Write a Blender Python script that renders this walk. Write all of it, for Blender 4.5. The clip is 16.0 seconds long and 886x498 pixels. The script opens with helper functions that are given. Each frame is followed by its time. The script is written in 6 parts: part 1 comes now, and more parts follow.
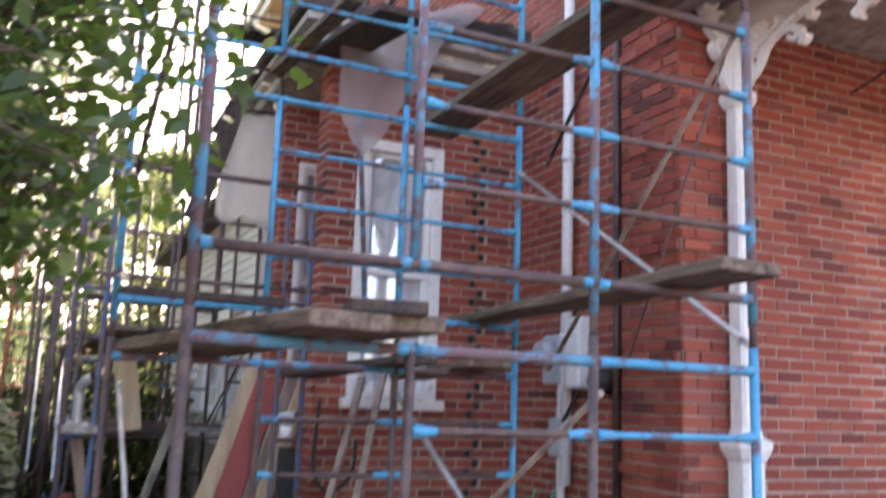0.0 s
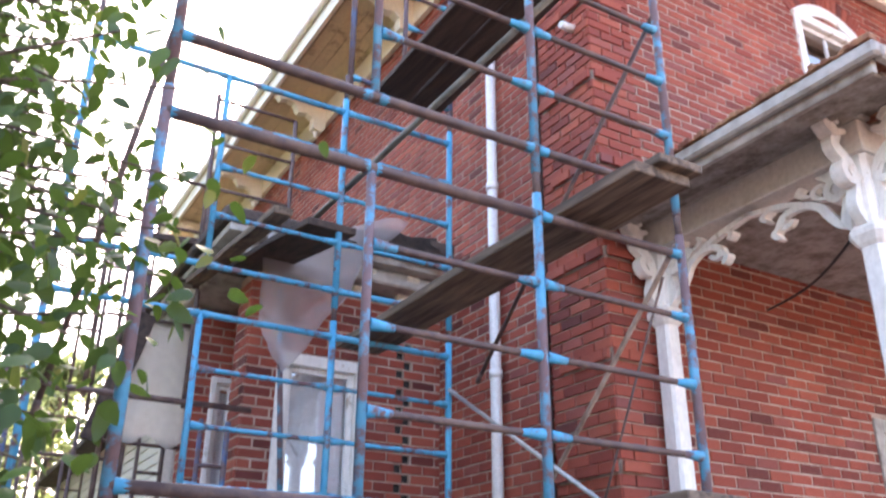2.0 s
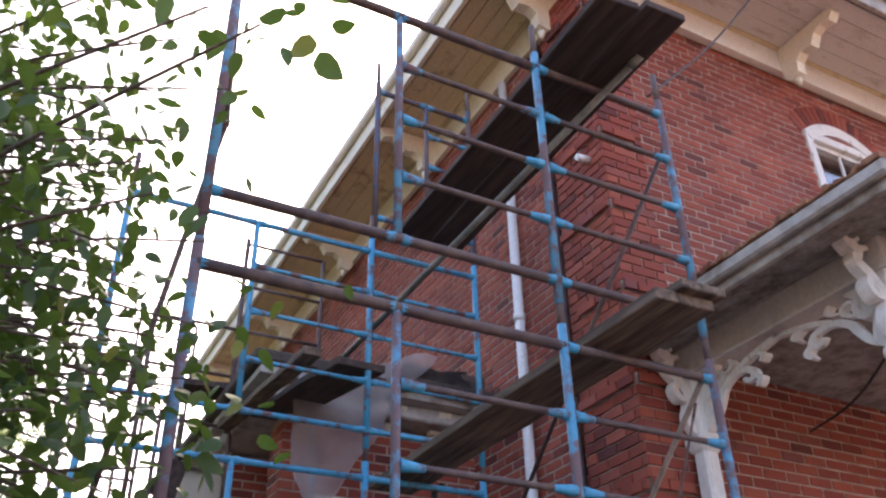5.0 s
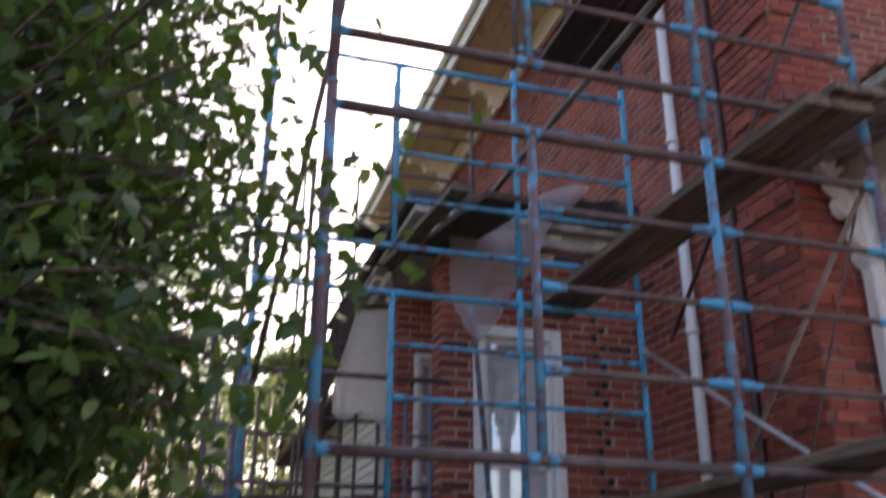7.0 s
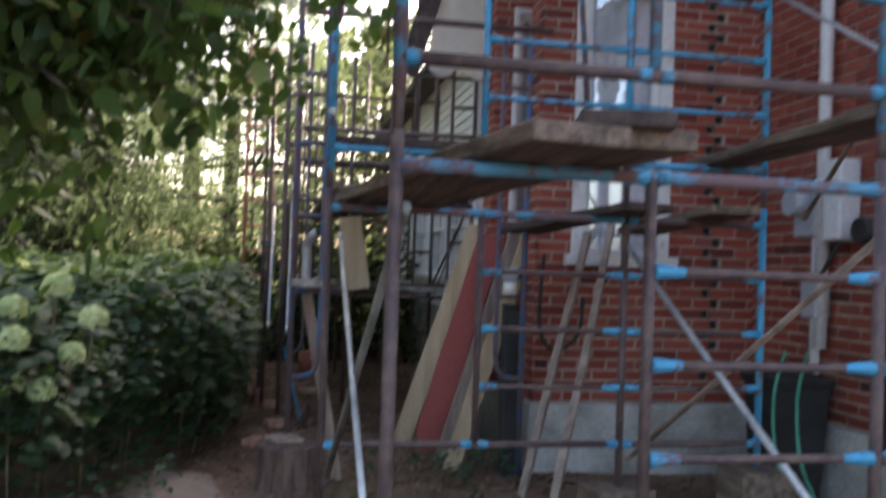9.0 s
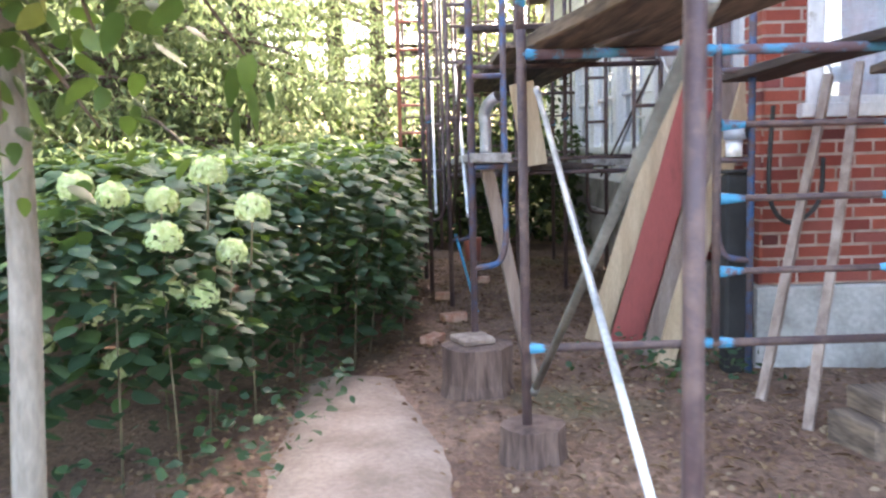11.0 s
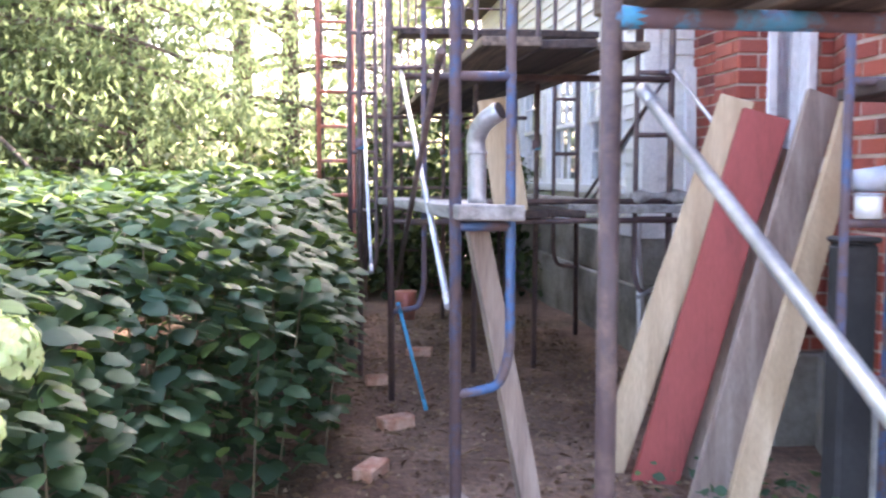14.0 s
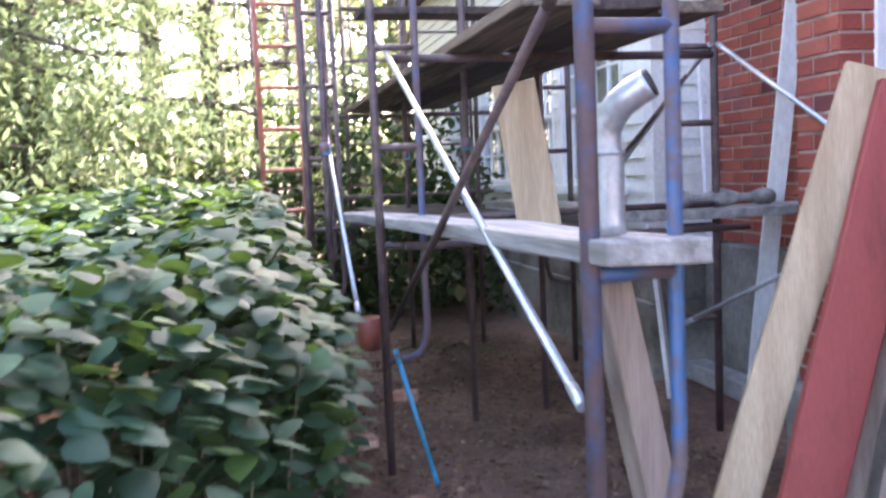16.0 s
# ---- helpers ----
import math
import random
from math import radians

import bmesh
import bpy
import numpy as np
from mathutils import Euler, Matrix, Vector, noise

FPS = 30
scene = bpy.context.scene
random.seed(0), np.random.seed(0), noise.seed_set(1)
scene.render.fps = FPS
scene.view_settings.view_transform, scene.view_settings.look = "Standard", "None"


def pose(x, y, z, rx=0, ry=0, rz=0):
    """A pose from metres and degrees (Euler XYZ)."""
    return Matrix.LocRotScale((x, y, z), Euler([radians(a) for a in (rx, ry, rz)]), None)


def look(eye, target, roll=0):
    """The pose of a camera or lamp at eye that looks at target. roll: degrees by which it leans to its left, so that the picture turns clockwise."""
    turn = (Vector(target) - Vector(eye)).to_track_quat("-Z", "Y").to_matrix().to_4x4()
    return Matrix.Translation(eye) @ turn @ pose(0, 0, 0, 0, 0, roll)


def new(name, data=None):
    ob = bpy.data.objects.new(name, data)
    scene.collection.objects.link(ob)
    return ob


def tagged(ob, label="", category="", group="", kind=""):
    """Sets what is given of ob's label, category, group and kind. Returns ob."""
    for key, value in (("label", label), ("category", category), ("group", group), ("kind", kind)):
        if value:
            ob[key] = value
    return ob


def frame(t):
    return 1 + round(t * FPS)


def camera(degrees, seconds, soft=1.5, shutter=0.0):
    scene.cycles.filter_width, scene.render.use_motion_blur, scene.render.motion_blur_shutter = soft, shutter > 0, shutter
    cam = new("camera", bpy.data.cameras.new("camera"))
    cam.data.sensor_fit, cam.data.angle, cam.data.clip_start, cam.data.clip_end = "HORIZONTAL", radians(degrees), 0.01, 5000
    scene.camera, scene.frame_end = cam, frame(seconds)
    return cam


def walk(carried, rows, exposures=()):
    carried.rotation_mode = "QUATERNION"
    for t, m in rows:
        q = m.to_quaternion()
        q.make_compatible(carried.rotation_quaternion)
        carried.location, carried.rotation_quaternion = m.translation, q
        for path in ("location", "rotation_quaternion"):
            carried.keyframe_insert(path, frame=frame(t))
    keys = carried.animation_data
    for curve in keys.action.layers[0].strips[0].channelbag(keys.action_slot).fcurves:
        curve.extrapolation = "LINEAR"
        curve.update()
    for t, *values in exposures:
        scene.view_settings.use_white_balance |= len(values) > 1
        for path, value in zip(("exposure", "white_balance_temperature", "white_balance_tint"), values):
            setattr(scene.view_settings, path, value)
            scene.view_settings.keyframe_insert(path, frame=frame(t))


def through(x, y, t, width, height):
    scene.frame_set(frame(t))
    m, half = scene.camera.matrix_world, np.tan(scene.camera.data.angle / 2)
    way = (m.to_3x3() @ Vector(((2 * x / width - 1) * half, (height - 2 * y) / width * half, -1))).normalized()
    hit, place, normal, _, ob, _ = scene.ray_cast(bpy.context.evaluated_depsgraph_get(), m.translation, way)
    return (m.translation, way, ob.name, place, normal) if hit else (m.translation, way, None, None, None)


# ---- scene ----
cam = camera(53.9, 16.0, soft=2.3, shutter=0.7)
# seconds, eye x y z, yaw, pitch, roll
PATH = [
    (0.0, 0.000, 0.000, 1.500, -24.43, 9.98, 2.09),
    (0.3, 0.058, 0.098, 1.527, -24.96, 12.79, 2.15),
    (0.5, 0.062, 0.198, 1.549, -23.99, 13.77, 1.40),
    (1.0, 0.029, 0.248, 1.570, -28.61, 16.93, 2.10),
    (1.5, -0.022, 0.251, 1.602, -29.89, 21.02, 1.28),
    (2.0, -0.053, 0.238, 1.623, -30.63, 23.57, 0.37),
    (2.5, -0.073, 0.228, 1.625, -30.98, 25.38, -0.91),
    (3.0, -0.076, 0.223, 1.640, -31.51, 27.51, -1.21),
    (3.5, -0.074, 0.186, 1.634, -30.85, 31.75, -1.21),
    (6.0, -0.009, 0.189, 1.605, -25.10, 31.47, -2.24),
    (6.5, 0.029, 0.168, 1.582, -20.22, 28.12, -0.38),
    (7.0, 0.031, 0.142, 1.561, -16.53, 21.81, 0.36),
    (7.5, 0.074, 0.190, 1.477, -14.77, 17.08, 0.22),
    (8.0, 0.089, 0.253, 1.444, -13.51, 12.31, 0.13),
    (8.5, 0.104, 0.315, 1.411, -12.17, 6.72, 0.66),
    (9.0, 0.109, 0.410, 1.390, -10.39, 1.15, 1.97),
    (9.5, 0.152, 0.561, 1.312, -5.82, -3.78, 0.34),
    (10.0, 0.078, 0.741, 1.297, -1.63, -6.73, -0.84),
    (12.5, -0.117, 2.291, 1.304, -0.67, -5.93, -1.73),
    (13.0, -0.118, 2.569, 1.315, -1.27, -6.76, 0.53),
    (13.5, -0.233, 2.968, 1.353, -4.78, -5.91, -0.38),
    (13.9, -0.207, 3.207, 1.365, -7.16, -4.74, -0.16),
    (14.5, -0.251, 3.513, 1.397, -4.80, -5.83, 1.37),
    (15.0, -0.419, 3.821, 1.402, -9.06, -5.91, -0.02),
    (15.5, -0.450, 4.149, 1.405, -10.78, -6.38, -1.71),
    (16.0, -0.471, 4.454, 1.415, -12.43, -4.86, -2.49),
]
STOPS = [(0.0, 3.0, 7350, 22), (1.0, 3.2, 7150, 21), (2.0, 3.15, 6950, 20), (3.5, 2.85, 6800, 20), (6.0, 1.85, 7000, 22), (7.0, 1.75, 7000, 20), (8.0, 1.9, 7000, 18), (9.0, 2.25, 7050, 15), (10.0, 3.2, 7200, 13), (12.5, 4.3, 6950, 26), (16.0, 4.1, 6350, 26)]
walk(cam, [(t, pose(x, y, z, 0, 0, yaw) @ pose(0, 0, 0, 90 + pitch) @ pose(0, 0, 0, 0, 0, roll)) for t, x, y, z, yaw, pitch, roll in PATH],
     exposures=STOPS)

# ---- light ----
SUN = Vector((0.52, 0.70, 0.62)).normalized()
world = bpy.data.worlds.new("sky")
scene.world = world
world.use_nodes = True
wn = world.node_tree.nodes
sky = wn.new("ShaderNodeTexSky")
sky.sky_type = "NISHITA"
sky.sun_disc = False
sky.sun_elevation = math.asin(SUN.z)
sky.sun_rotation = math.atan2(SUN.x, SUN.y)
sky.dust_density = 4.0
sky.ozone_density = 0.6
wn["Background"].inputs["Strength"].default_value = 0.15
world.node_tree.links.new(sky.outputs[0], wn["Background"].inputs[0])
sun = new("sun", bpy.data.lights.new("sun", "SUN"))
sun.data.energy = 2.6
sun.data.angle = radians(0.6)
sun.data.color = (1.0, 0.93, 0.8)
sun.matrix_world = look((0, 0, 0), -SUN)


# ---- materials ----
def shader(name, rough=0.7, metal=0.0):
    m = bpy.data.materials.new(name)
    m.use_nodes = True
    n, l = m.node_tree.nodes, m.node_tree.links
    b = n["Principled BSDF"]
    b.inputs["Roughness"].default_value = rough
    b.inputs["Metallic"].default_value = metal
    return m, n, l, b


def mixed(n, l, fac, a, b, mode="MIX"):
    x = n.new("ShaderNodeMix")
    x.data_type, x.blend_type = "RGBA", mode
    for k, v in ((0, fac), (6, a), (7, b)):
        if isinstance(v, (int, float)):
            x.inputs[k].default_value = v
        elif isinstance(v, tuple):
            x.inputs[k].default_value = (*v, 1)
        else:
            l.new(v, x.inputs[k])
    return x.outputs[2]


def speckle(n, l, scale, detail=4.0, lo=0.35, hi=0.65, stretch=None, rough=0.55):
    c = n.new("ShaderNodeTexCoord")
    t = n.new("ShaderNodeTexNoise")
    t.inputs["Scale"].default_value = scale
    t.inputs["Detail"].default_value = detail
    t.inputs["Roughness"].default_value = rough
    src = c.outputs["Object"]
    if stretch:
        mp = n.new("ShaderNodeMapping")
        mp.inputs["Scale"].default_value = stretch
        l.new(src, mp.inputs[0])
        src = mp.outputs[0]
    l.new(src, t.inputs["Vector"])
    r = n.new("ShaderNodeMapRange")
    r.inputs[1].default_value, r.inputs[2].default_value = lo, hi
    l.new(t.outputs[0], r.inputs[0])
    return r.outputs[0]


def relief(n, l, b, height, dist, strength=0.5):
    bp = n.new("ShaderNodeBump")
    bp.inputs["Strength"].default_value = strength
    bp.inputs["Distance"].default_value = dist
    l.new(height, bp.inputs["Height"])
    l.new(bp.outputs[0], b.inputs["Normal"])


def chance(n, l, island=True):
    if island:
        return n.new("ShaderNodeNewGeometry").outputs["Random Per Island"]
    return n.new("ShaderNodeObjectInfo").outputs["Random"]


def ramp(n, l, fac, stops):
    r = n.new("ShaderNodeValToRGB")
    e = r.color_ramp.elements
    while len(e) < len(stops):
        e.new(0.5)
    for k, (p, c) in enumerate(stops):
        e[k].position, e[k].color = p, (*c, 1)
    l.new(fac, r.inputs[0])
    return r.outputs[0]


def two_tone(name, a, b, scale, rough=0.7, lo=0.4, hi=0.6, fine=60.0, bump=0.002, metal=0.0, stretch=None, strength=0.5):
    """Two colours in patches, with a finer grain over both."""
    m, n, l, bs = shader(name, rough, metal)
    big = speckle(n, l, scale, 5, lo, hi, stretch)
    col = mixed(n, l, big, a, b)
    grain = speckle(n, l, fine, 3, 0.25, 0.75, stretch)
    l.new(mixed(n, l, 1.0, col, mixed(n, l, grain, (0.75, 0.75, 0.75), (1.1, 1.1, 1.1)), "MULTIPLY"), bs.inputs["Base Color"])
    relief(n, l, bs, grain, bump, strength)
    return m


def brick_mat(name, island):
    m, n, l, b = shader(name, 0.85)
    hue = ramp(n, l, chance(n, l, island), [(0.0, (0.13, 0.034, 0.032)), (0.12, (0.28, 0.058, 0.042)), (0.55, (0.36, 0.08, 0.052)), (0.85, (0.42, 0.11, 0.07)), (1.0, (0.26, 0.08, 0.075))])
    grain = speckle(n, l, 90, 4, 0.2, 0.8)
    stain = speckle(n, l, 1.3, 5, 0.35, 0.7)
    c = mixed(n, l, 1.0, hue, mixed(n, l, grain, (0.72, 0.72, 0.72), (1.12, 1.12, 1.12)), "MULTIPLY")
    l.new(mixed(n, l, 1.0, c, mixed(n, l, stain, (0.72, 0.68, 0.68), (1.08, 1.05, 1.02)), "MULTIPLY"), b.inputs["Base Color"])
    relief(n, l, b, grain, 0.003, 0.6)
    return m


BRICK = brick_mat("brick", True)
BRICK_ONE = brick_mat("brick_single", False)
MORTAR = two_tone("mortar", (0.50, 0.39, 0.33), (0.31, 0.205, 0.165), 6, 0.95, 0.4, 0.65, 120, 0.004)


def paint_mat(name, paint, bare, wear_lo, wear_hi, scale=7.0, rough=0.45, stretch=(1, 1, 1), fine=40.0):
    """Paint over a base that shows through where it has worn off."""
    m, n, l, b = shader(name, rough)
    w = speckle(n, l, scale, 8, wear_lo, wear_hi, stretch, 0.7)
    g = speckle(n, l, fine, 4, 0.2, 0.8, stretch)
    col = mixed(n, l, w, paint, bare)
    l.new(mixed(n, l, 1.0, col, mixed(n, l, g, (0.78, 0.78, 0.78), (1.08, 1.08, 1.08)), "MULTIPLY"), b.inputs["Base Color"])
    r = n.new("ShaderNodeMapRange")
    r.inputs[3].default_value, r.inputs[4].default_value = rough, 0.85
    l.new(w, r.inputs[0])
    l.new(r.outputs[0], b.inputs["Roughness"])
    relief(n, l, b, w, 0.0015, 0.5)
    return m


BLUE = paint_mat("blue_tube", (0.045, 0.33, 0.56), (0.16, 0.10, 0.11), 0.52, 0.60, 9)
DEEP = paint_mat("dark_blue_tube", (0.035, 0.085, 0.20), (0.12, 0.08, 0.085), 0.36, 0.52, 6)
DULLSTEEL = two_tone("dull_steel", (0.11, 0.115, 0.105), (0.22, 0.22, 0.2), 6, 0.6, 0.4, 0.6, 40, 0.001)
PALEWOOD = paint_mat("pale_grey_wood", (0.66, 0.65, 0.63), (0.34, 0.31, 0.28), 0.56, 0.74, 5, 0.65)
MIDBLUE = paint_mat("mid_blue_tube", (0.035, 0.10, 0.23), (0.13, 0.09, 0.09), 0.44, 0.56, 7)
WORN = paint_mat("worn_blue_tube", (0.07, 0.32, 0.52), (0.17, 0.11, 0.12), 0.44, 0.52, 5)
BROWN = paint_mat("brown_tube", (0.078, 0.05, 0.054), (0.16, 0.108, 0.095), 0.45, 0.6, 12, 0.5)
GALV = two_tone("galvanised", (0.42, 0.44, 0.47), (0.62, 0.64, 0.66), 5, 0.42, 0.4, 0.62, 50, 0.001, 0.6)
REDTUBE = paint_mat("red_tube", (0.42, 0.13, 0.09), (0.25, 0.12, 0.10), 0.5, 0.62, 6)
WOOD = two_tone("weathered_plank", (0.07, 0.052, 0.042), (0.24, 0.175, 0.13), 2.2, 0.85, 0.35, 0.65, 9, 0.004, 0, (9, 0.7, 9))
WOOD_GREYY = two_tone("grey_plank", (0.18, 0.165, 0.155), (0.38, 0.36, 0.345), 2.0, 0.85, 0.35, 0.65, 9, 0.004, 0, (9, 0.7, 9))
WOOD_DARK = two_tone("dark_plank", (0.035, 0.025, 0.024), (0.09, 0.062, 0.052), 2.0, 0.85, 0.35, 0.65, 9, 0.004, 0, (9, 0.7, 9))
WOOD_PALE = two_tone("pale_board", (0.36, 0.25, 0.15), (0.54, 0.41, 0.27), 1.1, 0.75, 0.35, 0.65, 26, 0.002, 0, (9, 9, 0.5))
WOOD_GREY = two_tone("grey_board", (0.19, 0.13, 0.105), (0.42, 0.33, 0.275), 1.6, 0.85, 0.32, 0.68, 22, 0.004, 0, (9, 9, 0.6))
REDBOARD = paint_mat("red_board", (0.33, 0.06, 0.052), (0.17, 0.045, 0.04), 0.5, 0.75, 3, 0.6, (3, 3, 0.5))
WHITE = paint_mat("peeling_white", (0.80, 0.80, 0.79), (0.42, 0.38, 0.33), 0.60, 0.68, 10, 0.5, (1, 1, 0.5))
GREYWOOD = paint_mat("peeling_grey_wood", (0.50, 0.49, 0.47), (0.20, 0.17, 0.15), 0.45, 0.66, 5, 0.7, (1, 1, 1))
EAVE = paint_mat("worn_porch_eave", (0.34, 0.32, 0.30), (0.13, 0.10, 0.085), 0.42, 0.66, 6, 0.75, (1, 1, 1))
SOFFIT = paint_mat("cream_soffit", (0.74, 0.63, 0.42), (0.30, 0.20, 0.12), 0.56, 0.70, 2.6, 0.7)
SOFFIT_GREY = paint_mat("grey_soffit", (0.70, 0.68, 0.67), (0.36, 0.32, 0.29), 0.54, 0.74, 4, 0.7, (0.6, 2, 1))
FRIEZE = paint_mat("cream_frieze", (0.86, 0.82, 0.70), (0.45, 0.33, 0.2), 0.62, 0.75, 4, 0.6)
ROOF = two_tone("dark_roof", (0.05, 0.043, 0.042), (0.11, 0.085, 0.075), 5, 0.9, 0.35, 0.65, 40, 0.006)
RUST = two_tone("rusty_flashing", (0.17, 0.055, 0.03), (0.38, 0.2, 0.11), 9, 0.8, 0.4, 0.6, 60, 0.003)
CURTAIN = two_tone("curtain_cloth", (0.86, 0.89, 0.92), (0.93, 0.95, 0.97), 3, 0.9, 0.35, 0.65, 60, 0.001)
OLDCONCRETE = two_tone("mossy_foundation", (0.13, 0.12, 0.095), (0.36, 0.34, 0.30), 1.8, 0.95, 0.35, 0.62, 24, 0.012)
CONCRETE = two_tone("foundation", (0.30, 0.29, 0.27), (0.52, 0.52, 0.50), 3, 0.95, 0.35, 0.6, 30, 0.008)
SIDING = paint_mat("white_siding", (0.78, 0.77, 0.73), (0.5, 0.45, 0.38), 0.62, 0.75, 5, 0.55)
PIPE_DARK = two_tone("dark_pipe", (0.055, 0.028, 0.028), (0.10, 0.05, 0.045), 6, 0.5, 0.4, 0.6, 40, 0.001)
PIPE_WHITE = paint_mat("white_downpipe", (0.78, 0.79, 0.82), (0.5, 0.48, 0.47), 0.62, 0.72, 6, 0.4)
# rubber, cables and vent; also the painted shade in open pipe ends
BLACK = two_tone("black_rubber", (0.012, 0.012, 0.013), (0.03, 0.03, 0.03), 8, 0.55, 0.4, 0.6, 50, 0.001)
GREYBOX = paint_mat("grey_metal_box", (0.42, 0.45, 0.5), (0.25, 0.25, 0.26), 0.58, 0.7, 8, 0.45)
GREEN = two_tone("green_hose", (0.03, 0.25, 0.16), (0.05, 0.33, 0.22), 6, 0.45, 0.4, 0.6, 40, 0.001)
# bin and box plastic; also paints shade in the brick pockets and the room
PLASTIC_AND_SHADE = two_tone("dark_plastic", (0.014, 0.014, 0.015), (0.03, 0.03, 0.031), 3, 0.75, 0.4, 0.6, 40, 0.001)
CLOTH = two_tone("dark_blue_cloth", (0.008, 0.012, 0.03), (0.018, 0.025, 0.06), 5, 0.9, 0.4, 0.6, 60, 0.002)
BARK = two_tone("bark", (0.06, 0.045, 0.035), (0.17, 0.13, 0.10), 9, 0.95, 0.35, 0.65, 30, 0.02, 0, (3, 3, 0.6))
SMOOTHBARK = two_tone("smooth_bark", (0.17, 0.15, 0.12), (0.30, 0.28, 0.24), 6, 0.9, 0.35, 0.65, 40, 0.003, 0, (2, 2, 0.6))
BRICKLOOSE = two_tone("loose_brick", (0.42, 0.2, 0.13), (0.55, 0.36, 0.27), 12, 0.9, 0.4, 0.6, 60, 0.003)
STUMPWOOD = two_tone("stump_wood", (0.075, 0.045, 0.038), (0.19, 0.125, 0.10), 6, 0.9, 0.35, 0.65, 24, 0.01, 0, (3, 3, 0.4))


def leaf_mat(name, stops, gloss=0.45, through=0.35, glow=(0.25, 0.42, 0.05)):
    m, n, l, b = shader(name, gloss)
    c = ramp(n, l, chance(n, l), stops)
    g = speckle(n, l, 30, 3, 0.25, 0.75)
    c = mixed(n, l, 1.0, c, mixed(n, l, g, (0.75, 0.75, 0.75), (1.12, 1.12, 1.12)), "MULTIPLY")
    l.new(c, b.inputs["Base Color"])
    b.inputs["Specular IOR Level"].default_value = 0.3
    t = n.new("ShaderNodeBsdfTranslucent")
    l.new(mixed(n, l, 0.6, c, glow), t.inputs[0])
    mx = n.new("ShaderNodeMixShader")
    mx.inputs[0].default_value = through
    l.new(b.outputs[0], mx.inputs[1])
    l.new(t.outputs[0], mx.inputs[2])
    l.new(mx.outputs[0], n["Material Output"].inputs[0])
    return m


LEAF_BUSH = leaf_mat("hydrangea_leaf", [(0.0, (0.016, 0.042, 0.025)), (0.5, (0.030, 0.072, 0.040)), (0.9, (0.048, 0.10, 0.048)), (1.0, (0.10, 0.17, 0.045))], 0.62, 0.18)
LEAF_NEAR = leaf_mat("near_tree_leaf", [(0.0, (0.025, 0.05, 0.022)), (0.6, (0.045, 0.09, 0.03)), (0.92, (0.08, 0.14, 0.035)), (1.0, (0.2, 0.18, 0.05))], 0.42, 0.30)
# leaf colour darkened to stand in for shade
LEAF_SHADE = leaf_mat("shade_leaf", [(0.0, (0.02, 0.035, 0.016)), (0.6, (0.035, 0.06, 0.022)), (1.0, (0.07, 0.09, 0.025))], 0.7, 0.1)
LEAF_FAR = leaf_mat("far_leaf", [(0.0, (0.05, 0.08, 0.04)), (0.5, (0.085, 0.125, 0.055)), (0.85, (0.14, 0.18, 0.075)), (1.0, (0.23, 0.22, 0.09))], 0.6, 0.40, (0.36, 0.44, 0.18))
NEEDLE = leaf_mat("pine_needle", [(0.0, (0.08, 0.12, 0.065)), (0.6, (0.12, 0.18, 0.08)), (1.0, (0.2, 0.24, 0.09))], 0.6, 0.42, (0.36, 0.46, 0.23))
PETAL = leaf_mat("flower_petal", [(0.0, (0.46, 0.58, 0.26)), (0.6, (0.62, 0.72, 0.38)), (1.0, (0.74, 0.78, 0.5))], 0.6, 0.3, (0.6, 0.7, 0.3))
LITTER = leaf_mat("leaf_litter", [(0.0, (0.09, 0.05, 0.03)), (0.5, (0.2, 0.12, 0.07)), (0.85, (0.28, 0.19, 0.115)), (1.0, (0.38, 0.29, 0.2))], 0.8, 0.1, (0.3, 0.2, 0.1))
GRASS = leaf_mat("grass_blade", [(0.0, (0.05, 0.085, 0.025)), (0.7, (0.09, 0.14, 0.035)), (1.0, (0.17, 0.17, 0.06))], 0.6, 0.3)
STEM = two_tone("plant_stem", (0.10, 0.085, 0.05), (0.2, 0.17, 0.10), 8, 0.8, 0.4, 0.6, 40, 0.001)

m, n, l, b = shader("soil", 0.95)
g1, g2, g3 = speckle(n, l, 1.2, 6, 0.4, 0.62), speckle(n, l, 24, 6, 0.3, 0.7), speckle(n, l, 0.25, 4, 0.56, 0.68)
c = mixed(n, l, g1, (0.15, 0.088, 0.062), (0.28, 0.18, 0.13))
c = mixed(n, l, 1.0, c, mixed(n, l, g2, (0.6, 0.6, 0.6), (1.3, 1.25, 1.2)), "MULTIPLY")
l.new(mixed(n, l, g3, c, mixed(n, l, g2, (0.06, 0.07, 0.028), (0.11, 0.12, 0.045))), b.inputs["Base Color"])
relief(n, l, b, g2, 0.03, 0.8)
SOIL = m
SAND = two_tone("trodden_path", (0.21, 0.155, 0.12), (0.35, 0.275, 0.225), 2.5, 0.95, 0.35, 0.65, 35, 0.012)

m, n, l, b = shader("window_glass", 0.04)
gl, tr, mx = n.new("ShaderNodeBsdfGlossy"), n.new("ShaderNodeBsdfTransparent"), n.new("ShaderNodeMixShader")
gl.inputs["Roughness"].default_value = 0.02
gl.inputs[0].default_value = (0.92, 0.95, 1.0, 1)
tr.inputs[0].default_value = (0.98, 0.99, 1.0, 1)
mx.inputs[0].default_value = 0.2
l.new(tr.outputs[0], mx.inputs[1]), l.new(gl.outputs[0], mx.inputs[2])
l.new(mx.outputs[0], n["Material Output"].inputs[0])
GLASS = m

